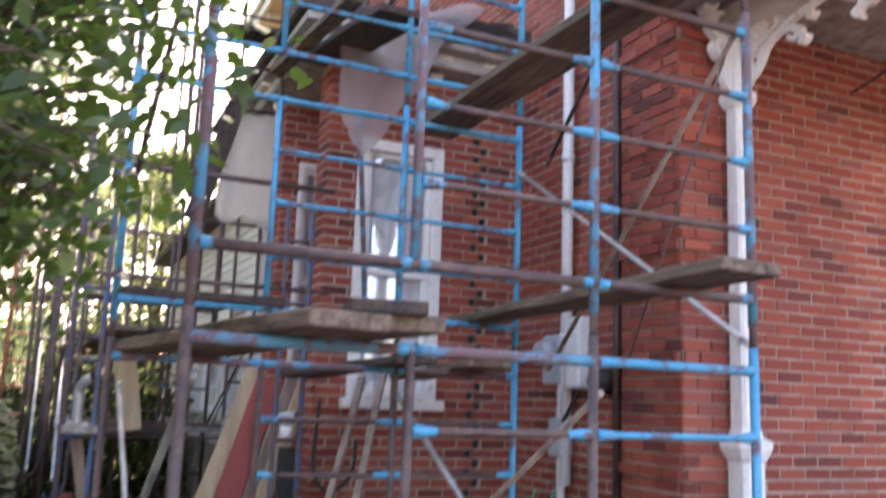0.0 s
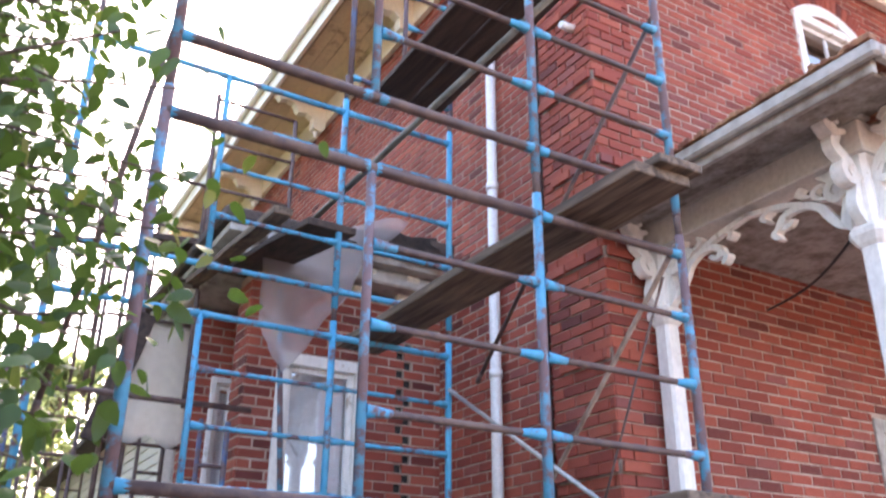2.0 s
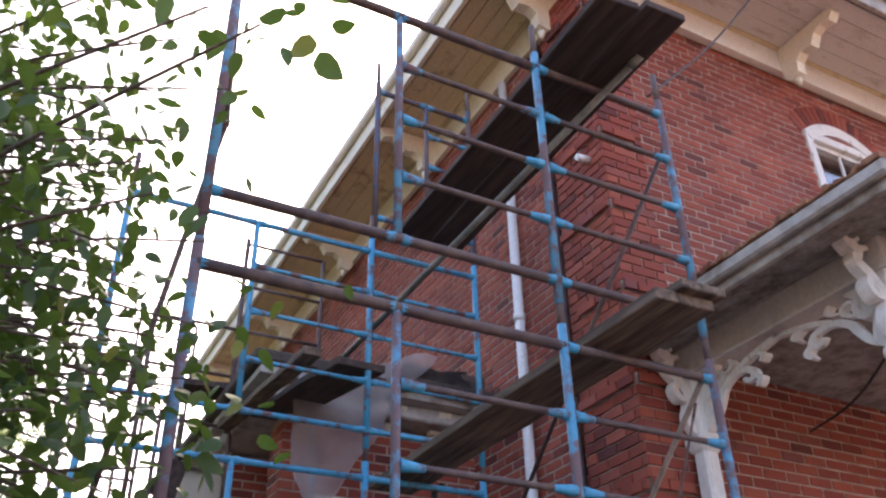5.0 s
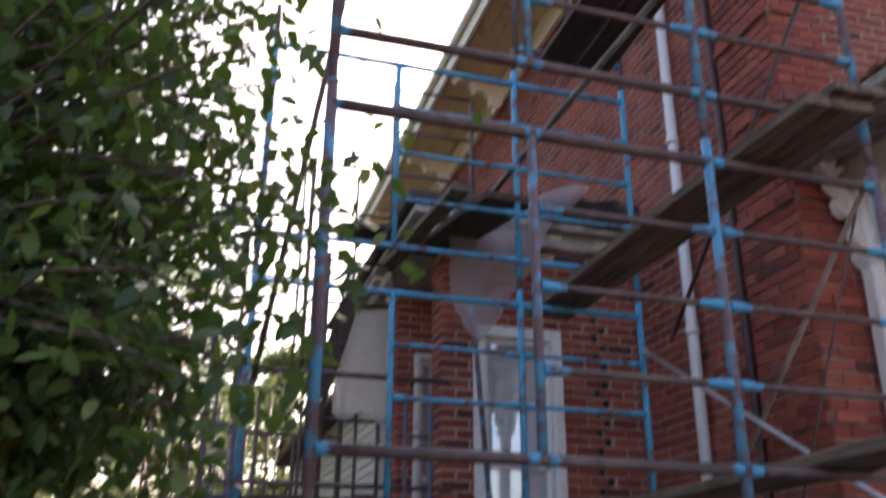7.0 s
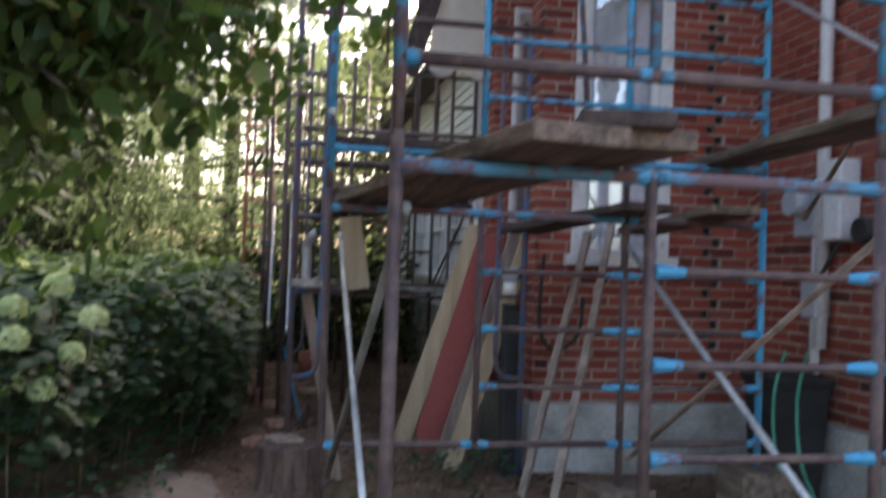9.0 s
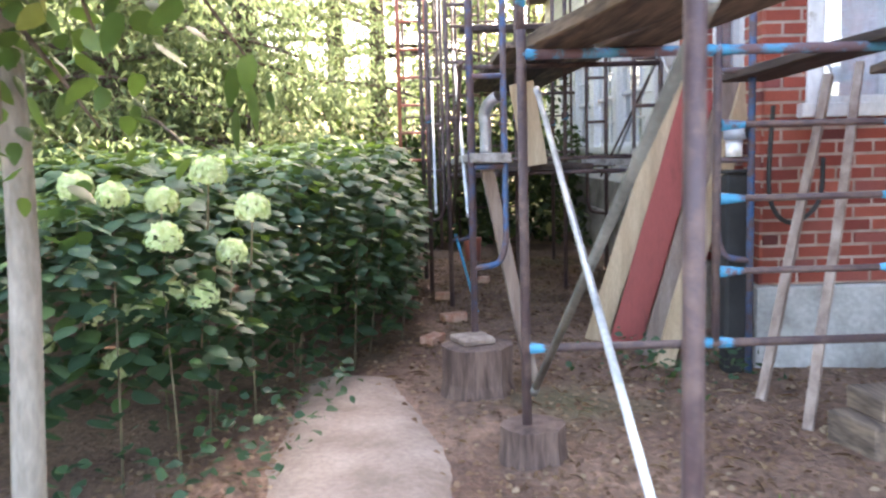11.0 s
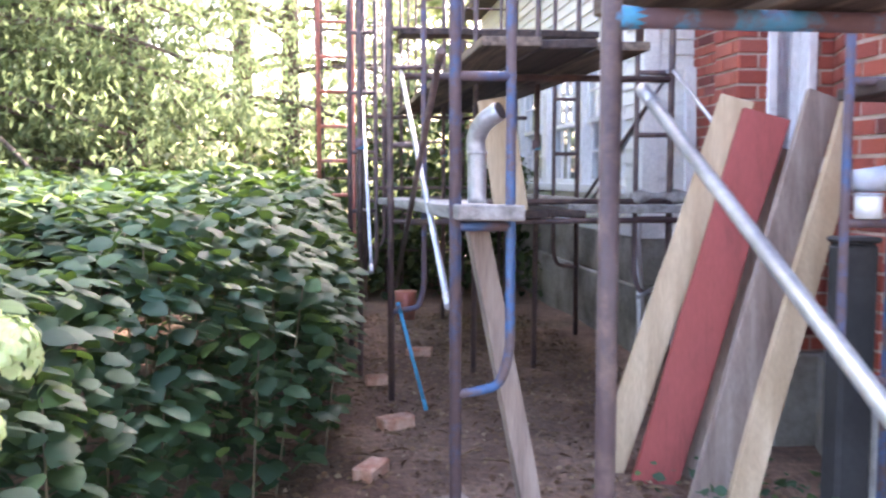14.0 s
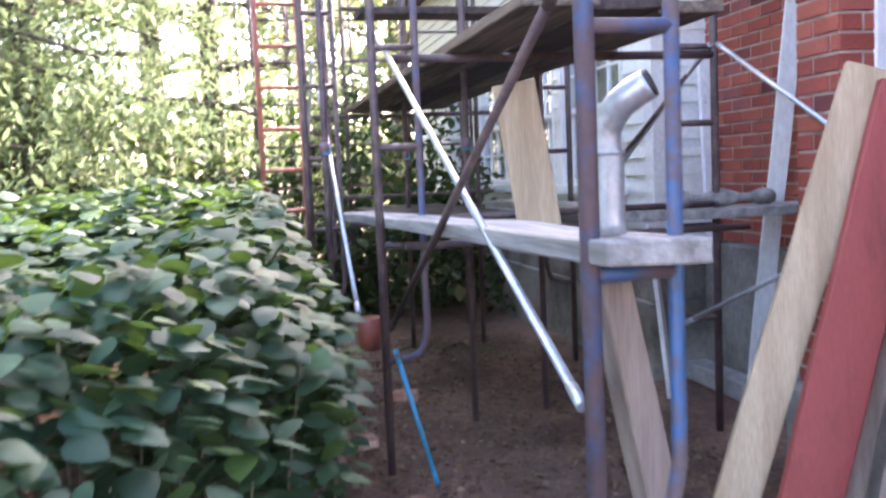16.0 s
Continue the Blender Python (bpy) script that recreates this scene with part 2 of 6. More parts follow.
m, n, l, b = shader("plastic_sheet", 0.3)
g1 = speckle(n, l, 3.5, 6, 0.3, 0.7)
l.new(mixed(n, l, g1, (0.66, 0.64, 0.68), (0.88, 0.87, 0.9)), b.inputs["Base Color"])
relief(n, l, b, g1, 0.03, 0.8)
tr, ts, mx = n.new("ShaderNodeBsdfTransparent"), n.new("ShaderNodeBsdfTranslucent"), n.new("ShaderNodeMixShader")
ts.inputs[0].default_value = (0.7, 0.66, 0.7, 1)
m2 = n.new("ShaderNodeMixShader")
mx.inputs[0].default_value, m2.inputs[0].default_value = 0.5, 0.55
l.new(b.outputs[0], mx.inputs[1]), l.new(ts.outputs[0], mx.inputs[2])
l.new(mx.outputs[0], m2.inputs[1]), l.new(tr.outputs[0], m2.inputs[2])
l.new(m2.outputs[0], n["Material Output"].inputs[0])
SHEET = m
TARP = two_tone("white_tarp", (0.82, 0.81, 0.79), (0.9, 0.9, 0.88), 2, 0.6, 0.35, 0.65, 14, 0.01)
n, l = TARP.node_tree.nodes, TARP.node_tree.links
ts, mx = n.new("ShaderNodeBsdfTranslucent"), n.new("ShaderNodeMixShader")
ts.inputs[0].default_value = (0.85, 0.83, 0.8, 1)
mx.inputs[0].default_value = 0.7
l.new(n["Principled BSDF"].outputs[0], mx.inputs[1]), l.new(ts.outputs[0], mx.inputs[2]), l.new(mx.outputs[0], n["Material Output"].inputs[0])


# ---- builders ----
def thing(name, at, label, category, group="", kind=""):
    ob = new(name)
    ob.location = at
    ob.empty_display_size = 0.1
    return tagged(ob, label, category, group, kind)


def root_of(ob):
    while ob.parent:
        ob = ob.parent
    return ob


def part(name, bm, material, parent, label="", smooth=False):
    """One mesh under a thing or a part; bm is in world coordinates."""
    me = bpy.data.meshes.new(name)
    if parent is not None:
        bmesh.ops.translate(bm, vec=-root_of(parent).location, verts=bm.verts)
    if smooth:
        for f in bm.faces:
            f.smooth = True
    bm.to_mesh(me)
    bm.free()
    me.materials.append(material)
    ob = new(name, me)
    ob.parent = parent
    return tagged(ob, label)


def raw(name, verts, faces, material, parent=None, smooth=False):
    me = bpy.data.meshes.new(name)
    me.from_pydata(verts, [], faces)
    if smooth:
        me.polygons.foreach_set("use_smooth", [True] * len(me.polygons))
    me.materials.append(material)
    ob = new(name, me)
    if parent is not None:
        ob.parent = parent
        ob.location = -root_of(parent).location
    return ob


def box(x0, y0, z0, x1, y1, z1, bevel=0.0, bm=None):
    bm = bm or bmesh.new()
    r = bmesh.ops.create_cube(bm, size=1)
    bmesh.ops.scale(bm, vec=(x1 - x0, y1 - y0, z1 - z0), verts=r["verts"])
    bmesh.ops.translate(bm, vec=((x0 + x1) / 2, (y0 + y1) / 2, (z0 + z1) / 2), verts=r["verts"])
    if bevel:
        edges = list({e for v in r["verts"] for e in v.link_edges})
        bmesh.ops.bevel(bm, geom=edges, offset=bevel, segments=1, affect="EDGES")
    return bm


def beam(p, q, w, h, roll=0.0, bevel=0.004, wobble=0.0, cuts=0):
    """A board from p to q, w wide and h thick."""
    p, q = Vector(p), Vector(q)
    d = q - p
    bm = bmesh.new()
    bmesh.ops.create_cube(bm, size=1)
    bmesh.ops.scale(bm, vec=(w, d.length, h), verts=bm.verts)
    if bevel:
        bmesh.ops.bevel(bm, geom=bm.edges[:], offset=bevel, segments=1, affect="EDGES")
    if cuts:
        long = [e for e in bm.edges if abs((e.verts[0].co - e.verts[1].co).normalized().y) > 0.99 and e.calc_length() > d.length * 0.5]
        bmesh.ops.subdivide_edges(bm, edges=long, cuts=cuts)
    if wobble:
        s = p.x * 7 + p.y * 3
        for v in bm.verts:
            v.co += noise.noise_vector(Vector((v.co.x * 3 + s, v.co.y * 1.7, v.co.z * 3 + s))) * wobble
    turn = d.to_track_quat("Y", "Z").to_matrix().to_4x4() @ pose(0, 0, 0, 0, roll, 0)
    bmesh.ops.transform(bm, matrix=Matrix.Translation((p + q) / 2) @ turn, verts=bm.verts)
    return bm


def tube(p, q, r, seg=10, r2=None, bm=None):
    p, q = Vector(p), Vector(q)
    d = q - p
    bm = bm or bmesh.new()
    got = bmesh.ops.create_cone(bm, cap_ends=True, segments=seg, radius1=r, radius2=r if r2 is None else r2, depth=d.length)
    m = Matrix.Translation((p + q) / 2) @ d.to_track_quat("Z", "Y").to_matrix().to_4x4()
    bmesh.ops.transform(bm, matrix=m, verts=got["verts"])
    for v in got["verts"]:
        for f in v.link_faces:
            f.smooth = len(f.verts) == 4
    return bm


def bent(points, r, seg=8, closed_ends=True):
    """A pipe through the given points, as one mesh."""
    pts = [Vector(p) for p in points]
    bm = bmesh.new()
    rings = []
    side = None
    for k, p in enumerate(pts):
        d = (pts[min(k + 1, len(pts) - 1)] - pts[max(k - 1, 0)]).normalized()
        if side is None:
            side = d.orthogonal().normalized()
        side = (side - d * side.dot(d)).normalized()
        up = d.cross(side)
        rr = r[k] if isinstance(r, (list, tuple)) else r
        rings.append([bm.verts.new(p + (side * math.cos(a) + up * math.sin(a)) * rr) for a in (2 * math.pi * s / seg for s in range(seg))])
    for a, b in zip(rings, rings[1:]):
        for s in range(seg):
            bm.faces.new((a[s], a[(s + 1) % seg], b[(s + 1) % seg], b[s])).smooth = True
    if closed_ends:
        bm.faces.new(rings[0][::-1]), bm.faces.new(rings[-1])
    return bm


def curve_through(pts, steps=6):
    """Points of a smooth line through the given ones."""
    pts = [Vector(p) for p in pts]
    out = []
    for k in range(len(pts) - 1):
        a, b, c, d = pts[max(k - 1, 0)], pts[k], pts[k + 1], pts[min(k + 2, len(pts) - 1)]
        for s in range(steps):
            t = s / steps
            out.append(0.5 * (2 * b + (c - a) * t + (2 * a - 5 * b + 4 * c - d) * t * t + (3 * b - a - 3 * c + d) * t ** 3))
    return out + [pts[-1]]


# ---- setting ----
def in_poly(x, y, poly):
    inside = False
    for (ax, ay), (bx, by) in zip(poly, poly[1:] + poly[:1]):
        if (ay > y) != (by > y) and x < (bx - ax) * (y - ay) / (by - ay) + ax:
            inside = not inside
    return inside


def ground_z(x, y):
    return 0.05 * noise.noise(Vector((x * 0.5, y * 0.5, 0))) + 0.018 * noise.noise(Vector((x * 3, y * 3, 5))) - 0.03


def build_ground():
    xs = np.concatenate([[-900, -200, -60, -30, -18, -12], np.arange(-8, 8.01, 0.16), [10, 14, 20, 40, 100, 900]])
    ys = np.concatenate([[-900, -100, -30, -10, -4], np.arange(-2, 16.01, 0.16), [18, 22, 30, 45, 70, 200, 900]])
    verts = [(x, y, ground_z(x, y) if abs(x) < 20 and abs(y) < 30 else 0.0) for y in ys for x in xs]
    w = len(xs)
    faces = [(r * w + c, r * w + c + 1, (r + 1) * w + c + 1, (r + 1) * w + c) for r in range(len(ys) - 1) for c in range(w - 1)]
    tagged(raw("ground", verts, faces, SOIL, smooth=True), "dark brown earth with scattered dead leaves", "ground", kind="structure")
    # the trodden path
    mid = curve_through([(0.5, -3, 0), (0.15, 0, 0), (-0.1, 2.2, 0), (-0.3, 4.0, 0), (-0.42, 5.2, 0), (-0.56, 6.35, 0)], 10)
    verts, faces = [], []
    for k, p in enumerate(mid):
        half = 0.47 + 0.08 * noise.noise(p * 2.3) - (0.16 * max(0, p.y - 5.0) / 1.3)
        for s in np.linspace(-1, 1, 9):
            x, y = p.x + s * half + 0.04 * noise.noise(Vector((p.y * 4, s * 3, 2))), p.y
            verts.append((x, y, ground_z(x, y) + 0.035 - 0.06 * abs(s) ** 3))
    for k in range(len(mid) - 1):
        for s in range(8):
            faces.append((k * 9 + s, k * 9 + s + 1, k * 9 + s + 10, k * 9 + s + 9))
    tagged(raw("path", verts, faces, SAND, smooth=True), "trodden pale sandy footpath beside the bushes", "path", kind="structure")


build_ground()
BX, BY, BZ, JOINT = 0.216, 0.104, 0.0755, 0.013  # brick length with joint, depth, course


def wall_mesh(name, u0, u1, z0, z1, holes, place, thick, label):
    """A wall's core, with real openings: cells of a grid along u and z that no hole covers. place(u, z, d) gives the world place, d metres into the wall."""
    us = sorted({u0, u1, *[h for hole in holes for h in hole[:2]]})
    zs = sorted({z0, z1, *[h for hole in holes for h in hole[2:4]]})
    verts, faces, index = [], [], {}

    def v(u, z, d):
        key = (u, z, d)
        if key not in index:
            index[key] = len(verts)
            verts.append(tuple(place(u, z, d)))
        return index[key]
    solid = {(i, k): not any(h[0] <= (us[i] + us[i + 1]) / 2 <= h[1] and h[2] <= (zs[k] + zs[k + 1]) / 2 <= h[3] for h in holes) for i in range(len(us) - 1) for k in range(len(zs) - 1)}
    for (i, k), ok in solid.items():
        if not ok:
            continue
        a, b, c, d = us[i], us[i + 1], zs[k], zs[k + 1]
        faces += [(v(a, c, 0), v(b, c, 0), v(b, d, 0), v(a, d, 0)), (v(a, c, thick), v(a, d, thick), v(b, d, thick), v(b, c, thick))]
        for nb, e in (((i - 1, k), ((a, c), (a, d))), ((i + 1, k), ((b, d), (b, c))), ((i, k - 1), ((b, c), (a, c))), ((i, k + 1), ((a, d), (b, d)))):
            if not solid.get(nb, False):
                (p, q), (r, s) = e
                faces.append((v(p, q, 0), v(r, s, 0), v(r, s, thick), v(p, q, thick)))
    ob = raw(name, verts, faces, MORTAR)
    return tagged(ob, label, "wall", kind="structure")


BRICK_JOBS = []


def bricks_on(wall, u0, u1, z0, z1, holes, place, near, missing=()):
    """Remember a wall's bricks; they are laid last. near: the stretch (u0, u1, z0, z1) whose bricks are single objects."""
    BRICK_JOBS.append((wall, u0, u1, z0, z1, holes, place, near, missing))


def lay_bricks():
    for wall, u0, u1, z0, z1, holes, place, near, missing in BRICK_JOBS:
        rng = random.Random(wall.name)
        verts, faces, single = [], [], 0
        shared, rows = {}, []
        course = 0
        z = z0
        while z + BZ <= z1 + 0.02:
            u = u0 - (BX / 2 if course % 2 else 0)
            while u < u1 - 0.01:
                a, b = max(u, u0), min(u + BX - JOINT, u1)
                u += BX
                if b - a < 0.03:
                    continue
                c, d = z, z + BZ - JOINT
                mid_u, mid_z = (a + b) / 2, (c + d) / 2
                cells = [(a, b)]
                for h in holes:
                    if h[2] < mid_z < h[3]:
                        cells = [q for p, r in cells for q in ((p, min(r, h[0])), (max(p, h[1]), r)) if q[1] - q[0] > 0.02]
                cells = [q for q in cells if not any(m(mid_u, course) == 1 for m in missing)]
                rows.extend((p, r, c, d, course) for p, r in cells)
            z += BZ
            course += 1
        for a, b, c, d, course in rows:
            mid_u, mid_z = (a + b) / 2, (c + d) / 2
            if b > a:
                out = -0.004 - 0.004 * rng.random() + (-0.03 if any(m(mid_u, course) == 2 for m in missing) else 0)
                tilt = 0.002 * (rng.random() - 0.5)
                if near[0] < mid_u < near[1] and near[2] < mid_z < near[3] and single < 300:
                    key = round(b - a, 2)
                    if key not in shared:
                        s = key / 2
                        o, x = place(0, 0, 0), place(1, 0, 0)
                        ux, un = (x - o), (place(0, 0, 1) - o)
                        h = (BZ - JOINT) / 2
                        pts = []
                        for dd, e in ((0.02, 0), (0.0, 0), (-0.002, 0.003)):
                            for su, sz in ((-1, -1), (1, -1), (1, 1), (-1, 1)):
                                pts.append(tuple(ux * (su * (s - e)) + Vector((0, 0, sz * (h - e))) + un * dd))
                        fs = [(8, 9, 10, 11)]
                        for ring in (0, 4):
                            fs += [(ring + k, ring + (k + 1) % 4, ring + 4 + (k + 1) % 4, ring + 4 + k) for k in range(4)]
                        me = bpy.data.meshes.new("brick")
                        me.from_pydata(pts, [], fs)
                        me.materials.append(BRICK_ONE)
                        shared[key] = me
                    ob = new("brick", shared[key])
                    ob.parent = wall
                    ob.location = place(mid_u, mid_z, out)
                    ob.rotation_euler = (tilt, tilt, 0)
                    single += 1
                    continue
                k = len(verts)
                e = 0.003
                for uu, zz, dd in ((a, c, 0.01), (b, c, 0.01), (b, d, 0.01), (a, d, 0.01), (a + e, c + e, out), (b - e, c + e, out + tilt), (b - e, d - e, out + tilt), (a + e, d - e, out)):
                    verts.append(tuple(place(uu, zz, dd)))
                faces += [(k + 4, k + 5, k + 6, k + 7), (k, k + 1, k + 5, k + 4), (k + 1, k + 2, k + 6, k + 5), (k + 2, k + 3, k + 7, k + 6), (k + 3, k, k + 4, k + 7)]
        if verts:
            tagged(raw("brickwork", verts, faces, BRICK, wall), "red clay bricks laid in running bond", kind="stuff")
# ---- the house ----
XS, YF = 3.55, 4.20           # side wall plane (faces -x), front wall plane (faces -y)
BYW, BXW = 6.35, 1.87         # bay: its window wall (faces -y) and its side wall (faces -x)
TOP = 7.60


def at_front(u, z, d):
    return Vector((u, YF + d, z))


def at_side(u, z, d):
    return Vector((XS + d, -u, z))      # u runs towards -y


def at_bay_front(u, z, d):
    return Vector((u, BYW + d, z))


CANT = (Vector((BXW, BYW, 0)), Vector((2.30, 7.45, 0)))   # the bay's canted return
CANT_LEN = (CANT[1] - CANT[0]).length
CANT_WAY = (CANT[1] - CANT[0]).normalized()
CANT_IN = Vector((CANT_WAY.y, -CANT_WAY.x, 0))
RX, RY = 1.79, 7.45           # left edge and plane of the narrow wall behind the bay (faces -y)
MX, MY = 2.55, 9.80           # plane of the wall beyond it (faces -x), and where the sunroom begins


def at_bay_side(u, z, d):
    return CANT[0] + CANT_WAY * (CANT_LEN - u) + CANT_IN * d + Vector((0, 0, z))


def at_bay_end(u, z, d):
    return Vector((BXW + d, -u, z))


def at_return(u, z, d):
    return Vector((u, RY + d, z))


def at_return_side(u, z, d):
    return Vector((RX + d, -u, z))


def at_middle(u, z, d):
    return Vector((MX + d, -u, z))


UPWIN = (6.03, 7.02, 5.1, 6.92)
PORCHDOOR = (6.05, 6.95, 0.9, 3.1)
wall_front = wall_mesh("wall_front", XS + 0.30, 12.0, 0.0, TOP, [UPWIN, PORCHDOOR], at_front, 0.3, "two-storey red brick front wall of an old house")
bricks_on(wall_front, XS + 0.30, 9.6, 0.5, TOP, [UPWIN, PORCHDOOR], at_front, (3.9, 5.0, 1.2, 3.6))
wall_side = wall_mesh("wall_side", -14.0, -YF, 0.0, TOP, [], at_side, 0.3, "tall red brick side wall behind the scaffolding")
bricks_on(wall_side, -13.0, -YF - 0.5, 0.5, TOP, [], at_side, (-6.3, -4.7, 1.6, 3.4))

# corner pier, proud of both walls, with recessed bands
pier = tagged(raw("wall_pier", [(x, y, z) for z in (0, TOP) for x, y in ((XS - 0.095, YF - 0.075), (XS + 0.29, YF - 0.075), (XS + 0.29, YF + 0.5), (XS - 0.095, YF + 0.5))],
                  [(0, 1, 5, 4), (1, 2, 6, 5), (2, 3, 7, 6), (3, 0, 4, 7), (4, 5, 6, 7), (3, 2, 1, 0)], MORTAR), "projecting red brick corner pier of the house", "wall", kind="structure")


def at_pier_front(u, z, d):
    return Vector((u, YF - 0.08 + d, z))


def at_pier_side(u, z, d):
    return Vector((XS - 0.10 + d, -u, z))


bricks_on(pier, XS - 0.098, XS + 0.30, 0.5, TOP, [], at_pier_front, (3.3, 4.0, 0.5, 8.0), [lambda u, c: 2 * (c % 9 == 8 and u < XS + 0.2)])
bricks_on(pier, -YF - 0.5, -YF + 0.078, 0.5, TOP, [], at_pier_side, (-9, 0, 1.4, 8.0), [lambda u, c: 2 * (c % 9 == 8 and u > -YF - 0.42)])

BAYWIN = (2.12, 2.86, 1.50, 3.55)
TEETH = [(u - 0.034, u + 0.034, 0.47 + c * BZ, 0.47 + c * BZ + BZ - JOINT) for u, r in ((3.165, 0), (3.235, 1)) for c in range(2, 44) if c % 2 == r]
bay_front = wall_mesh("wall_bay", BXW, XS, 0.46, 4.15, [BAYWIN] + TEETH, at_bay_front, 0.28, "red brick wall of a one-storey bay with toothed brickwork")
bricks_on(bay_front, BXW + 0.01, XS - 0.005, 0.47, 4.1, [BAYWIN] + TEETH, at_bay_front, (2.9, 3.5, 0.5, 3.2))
# near-black boxes paint the shade inside the toothing pockets
pocket_shade = bmesh.new()
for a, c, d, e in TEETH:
    box(a - 0.001, BYW + 0.03, d - 0.001, c + 0.001, BYW + 0.10, e + 0.001, 0, pocket_shade)
tagged(part("tooth_recess", pocket_shade, PLASTIC_AND_SHADE, bay_front), "near-black fill painting the shade inside the brick toothing pockets", kind="stuff")
SIDEWIN = (1.94, 2.20, 1.45, 3.58)
bay_side = wall_mesh("wall_bay_side", 0.02, CANT_LEN - 0.25, 0.46, 4.15, [], at_bay_side, 0.1, "red brick canted side of the one-storey bay")
bricks_on(bay_side, 0.02, CANT_LEN - 0.25, 0.47, 4.1, [], at_bay_side, (0.1, 1.1, 0.6, 2.9))
bricks_on(bay_front, -BYW - 0.28, -BYW + 0.002, 0.47, 4.1, [], at_bay_end, (-9, 0, 0.5, 1.4))
return_wall = wall_mesh("wall_return", RX, 2.30, 0.46, 4.15, [SIDEWIN], at_return, 0.26, "narrow red brick wall with one tall window")
bricks_on(return_wall, RX + 0.003, 2.30, 0.47, 4.1, [SIDEWIN], at_return, (1.7, 2.4, 0.6, 3.4))
bricks_on(return_wall, -RY - 0.26, -RY + 0.003, 0.47, 4.1, [], at_return_side, (-9, 0, 0.6, 2.4))
middle_wall = wall_mesh("wall_middle", -MY, -RY - 0.26, 0.90, 4.15, [], at_middle, 0.26, "sunlit red brick wall between bay and sunroom")
bricks_on(middle_wall, -MY, -RY - 0.26, 0.91, 4.1, [], at_middle, (-9.8, -8.0, 0.95, 2.4))

tagged(part("foundation", box(BXW - 0.04, BYW - 0.05, -0.2, XS, BYW + 0.25, 0.455, 0.01), CONCRETE, None), "whitewashed stone foundation of the bay, flaking", "foundation", kind="structure")
tagged(part("foundation", box(RX - 0.05, RY - 0.05, -0.2, 2.5, RY + 0.3, 0.455, 0.01), OLDCONCRETE, None), "grey concrete foundation under the narrow wall", "foundation", kind="structure")
tagged(part("foundation", box(MX - 0.05, RY + 0.3, -0.2, MX + 0.3, MY - 0.03, 0.895, 0.01), OLDCONCRETE, None), "grey concrete foundation under the middle wall", "foundation", kind="structure")
bm = bmesh.new()
ring = [[bm.verts.new(tuple(at_bay_side(u, z, d))) for u, d in ((0.0, -0.04), (CANT_LEN - 0.2, -0.04), (CANT_LEN - 0.2, 0.2), (0.0, 0.2))] for z in (-0.2, 0.455)]
for k in range(4):
    bm.faces.new((ring[0][k], ring[0][(k + 1) % 4], ring[1][(k + 1) % 4], ring[1][k]))
bm.faces.new(ring[0][::-1]), bm.faces.new(ring[1])
bmesh.ops.recalc_face_normals(bm, faces=bm.faces)
tagged(part("foundation", bm, OLDCONCRETE, None), "grey concrete foundation under the canted bay side", "foundation", kind="structure")
tagged(part("foundation", box(XS - 0.05, YF - 0.12, -0.2, 12, YF + 0.3, 0.48, 0.01), CONCRETE, None), "grey concrete foundation under the front wall", "foundation", kind="structure")
tagged(part("foundation", box(XS - 0.06, YF + 0.3, -0.2, XS + 0.3, BYW - 0.05, 0.48, 0.01), CONCRETE, None), "grey concrete foundation under the side wall", "foundation", kind="structure")
# plain walls that close the house behind
tagged(part("wall_back", box(XS, 14, 0, 12, 14.3, TOP), MORTAR, None), "plain back wall of the house", "wall", kind="structure")
tagged(part("wall_far", box(12, YF, 0, 12.3, 14.3, TOP), MORTAR, None), "plain far wall of the house", "wall", kind="structure")
# added dark panel; its colour stands in for an unlit room
tagged(part("wall_room", box(BXW + 0.6, BYW + 1.0, 0.4, XS, BYW + 1.05, 4.1), PLASTIC_AND_SHADE, None), "dark room behind the window", "wall", kind="structure")


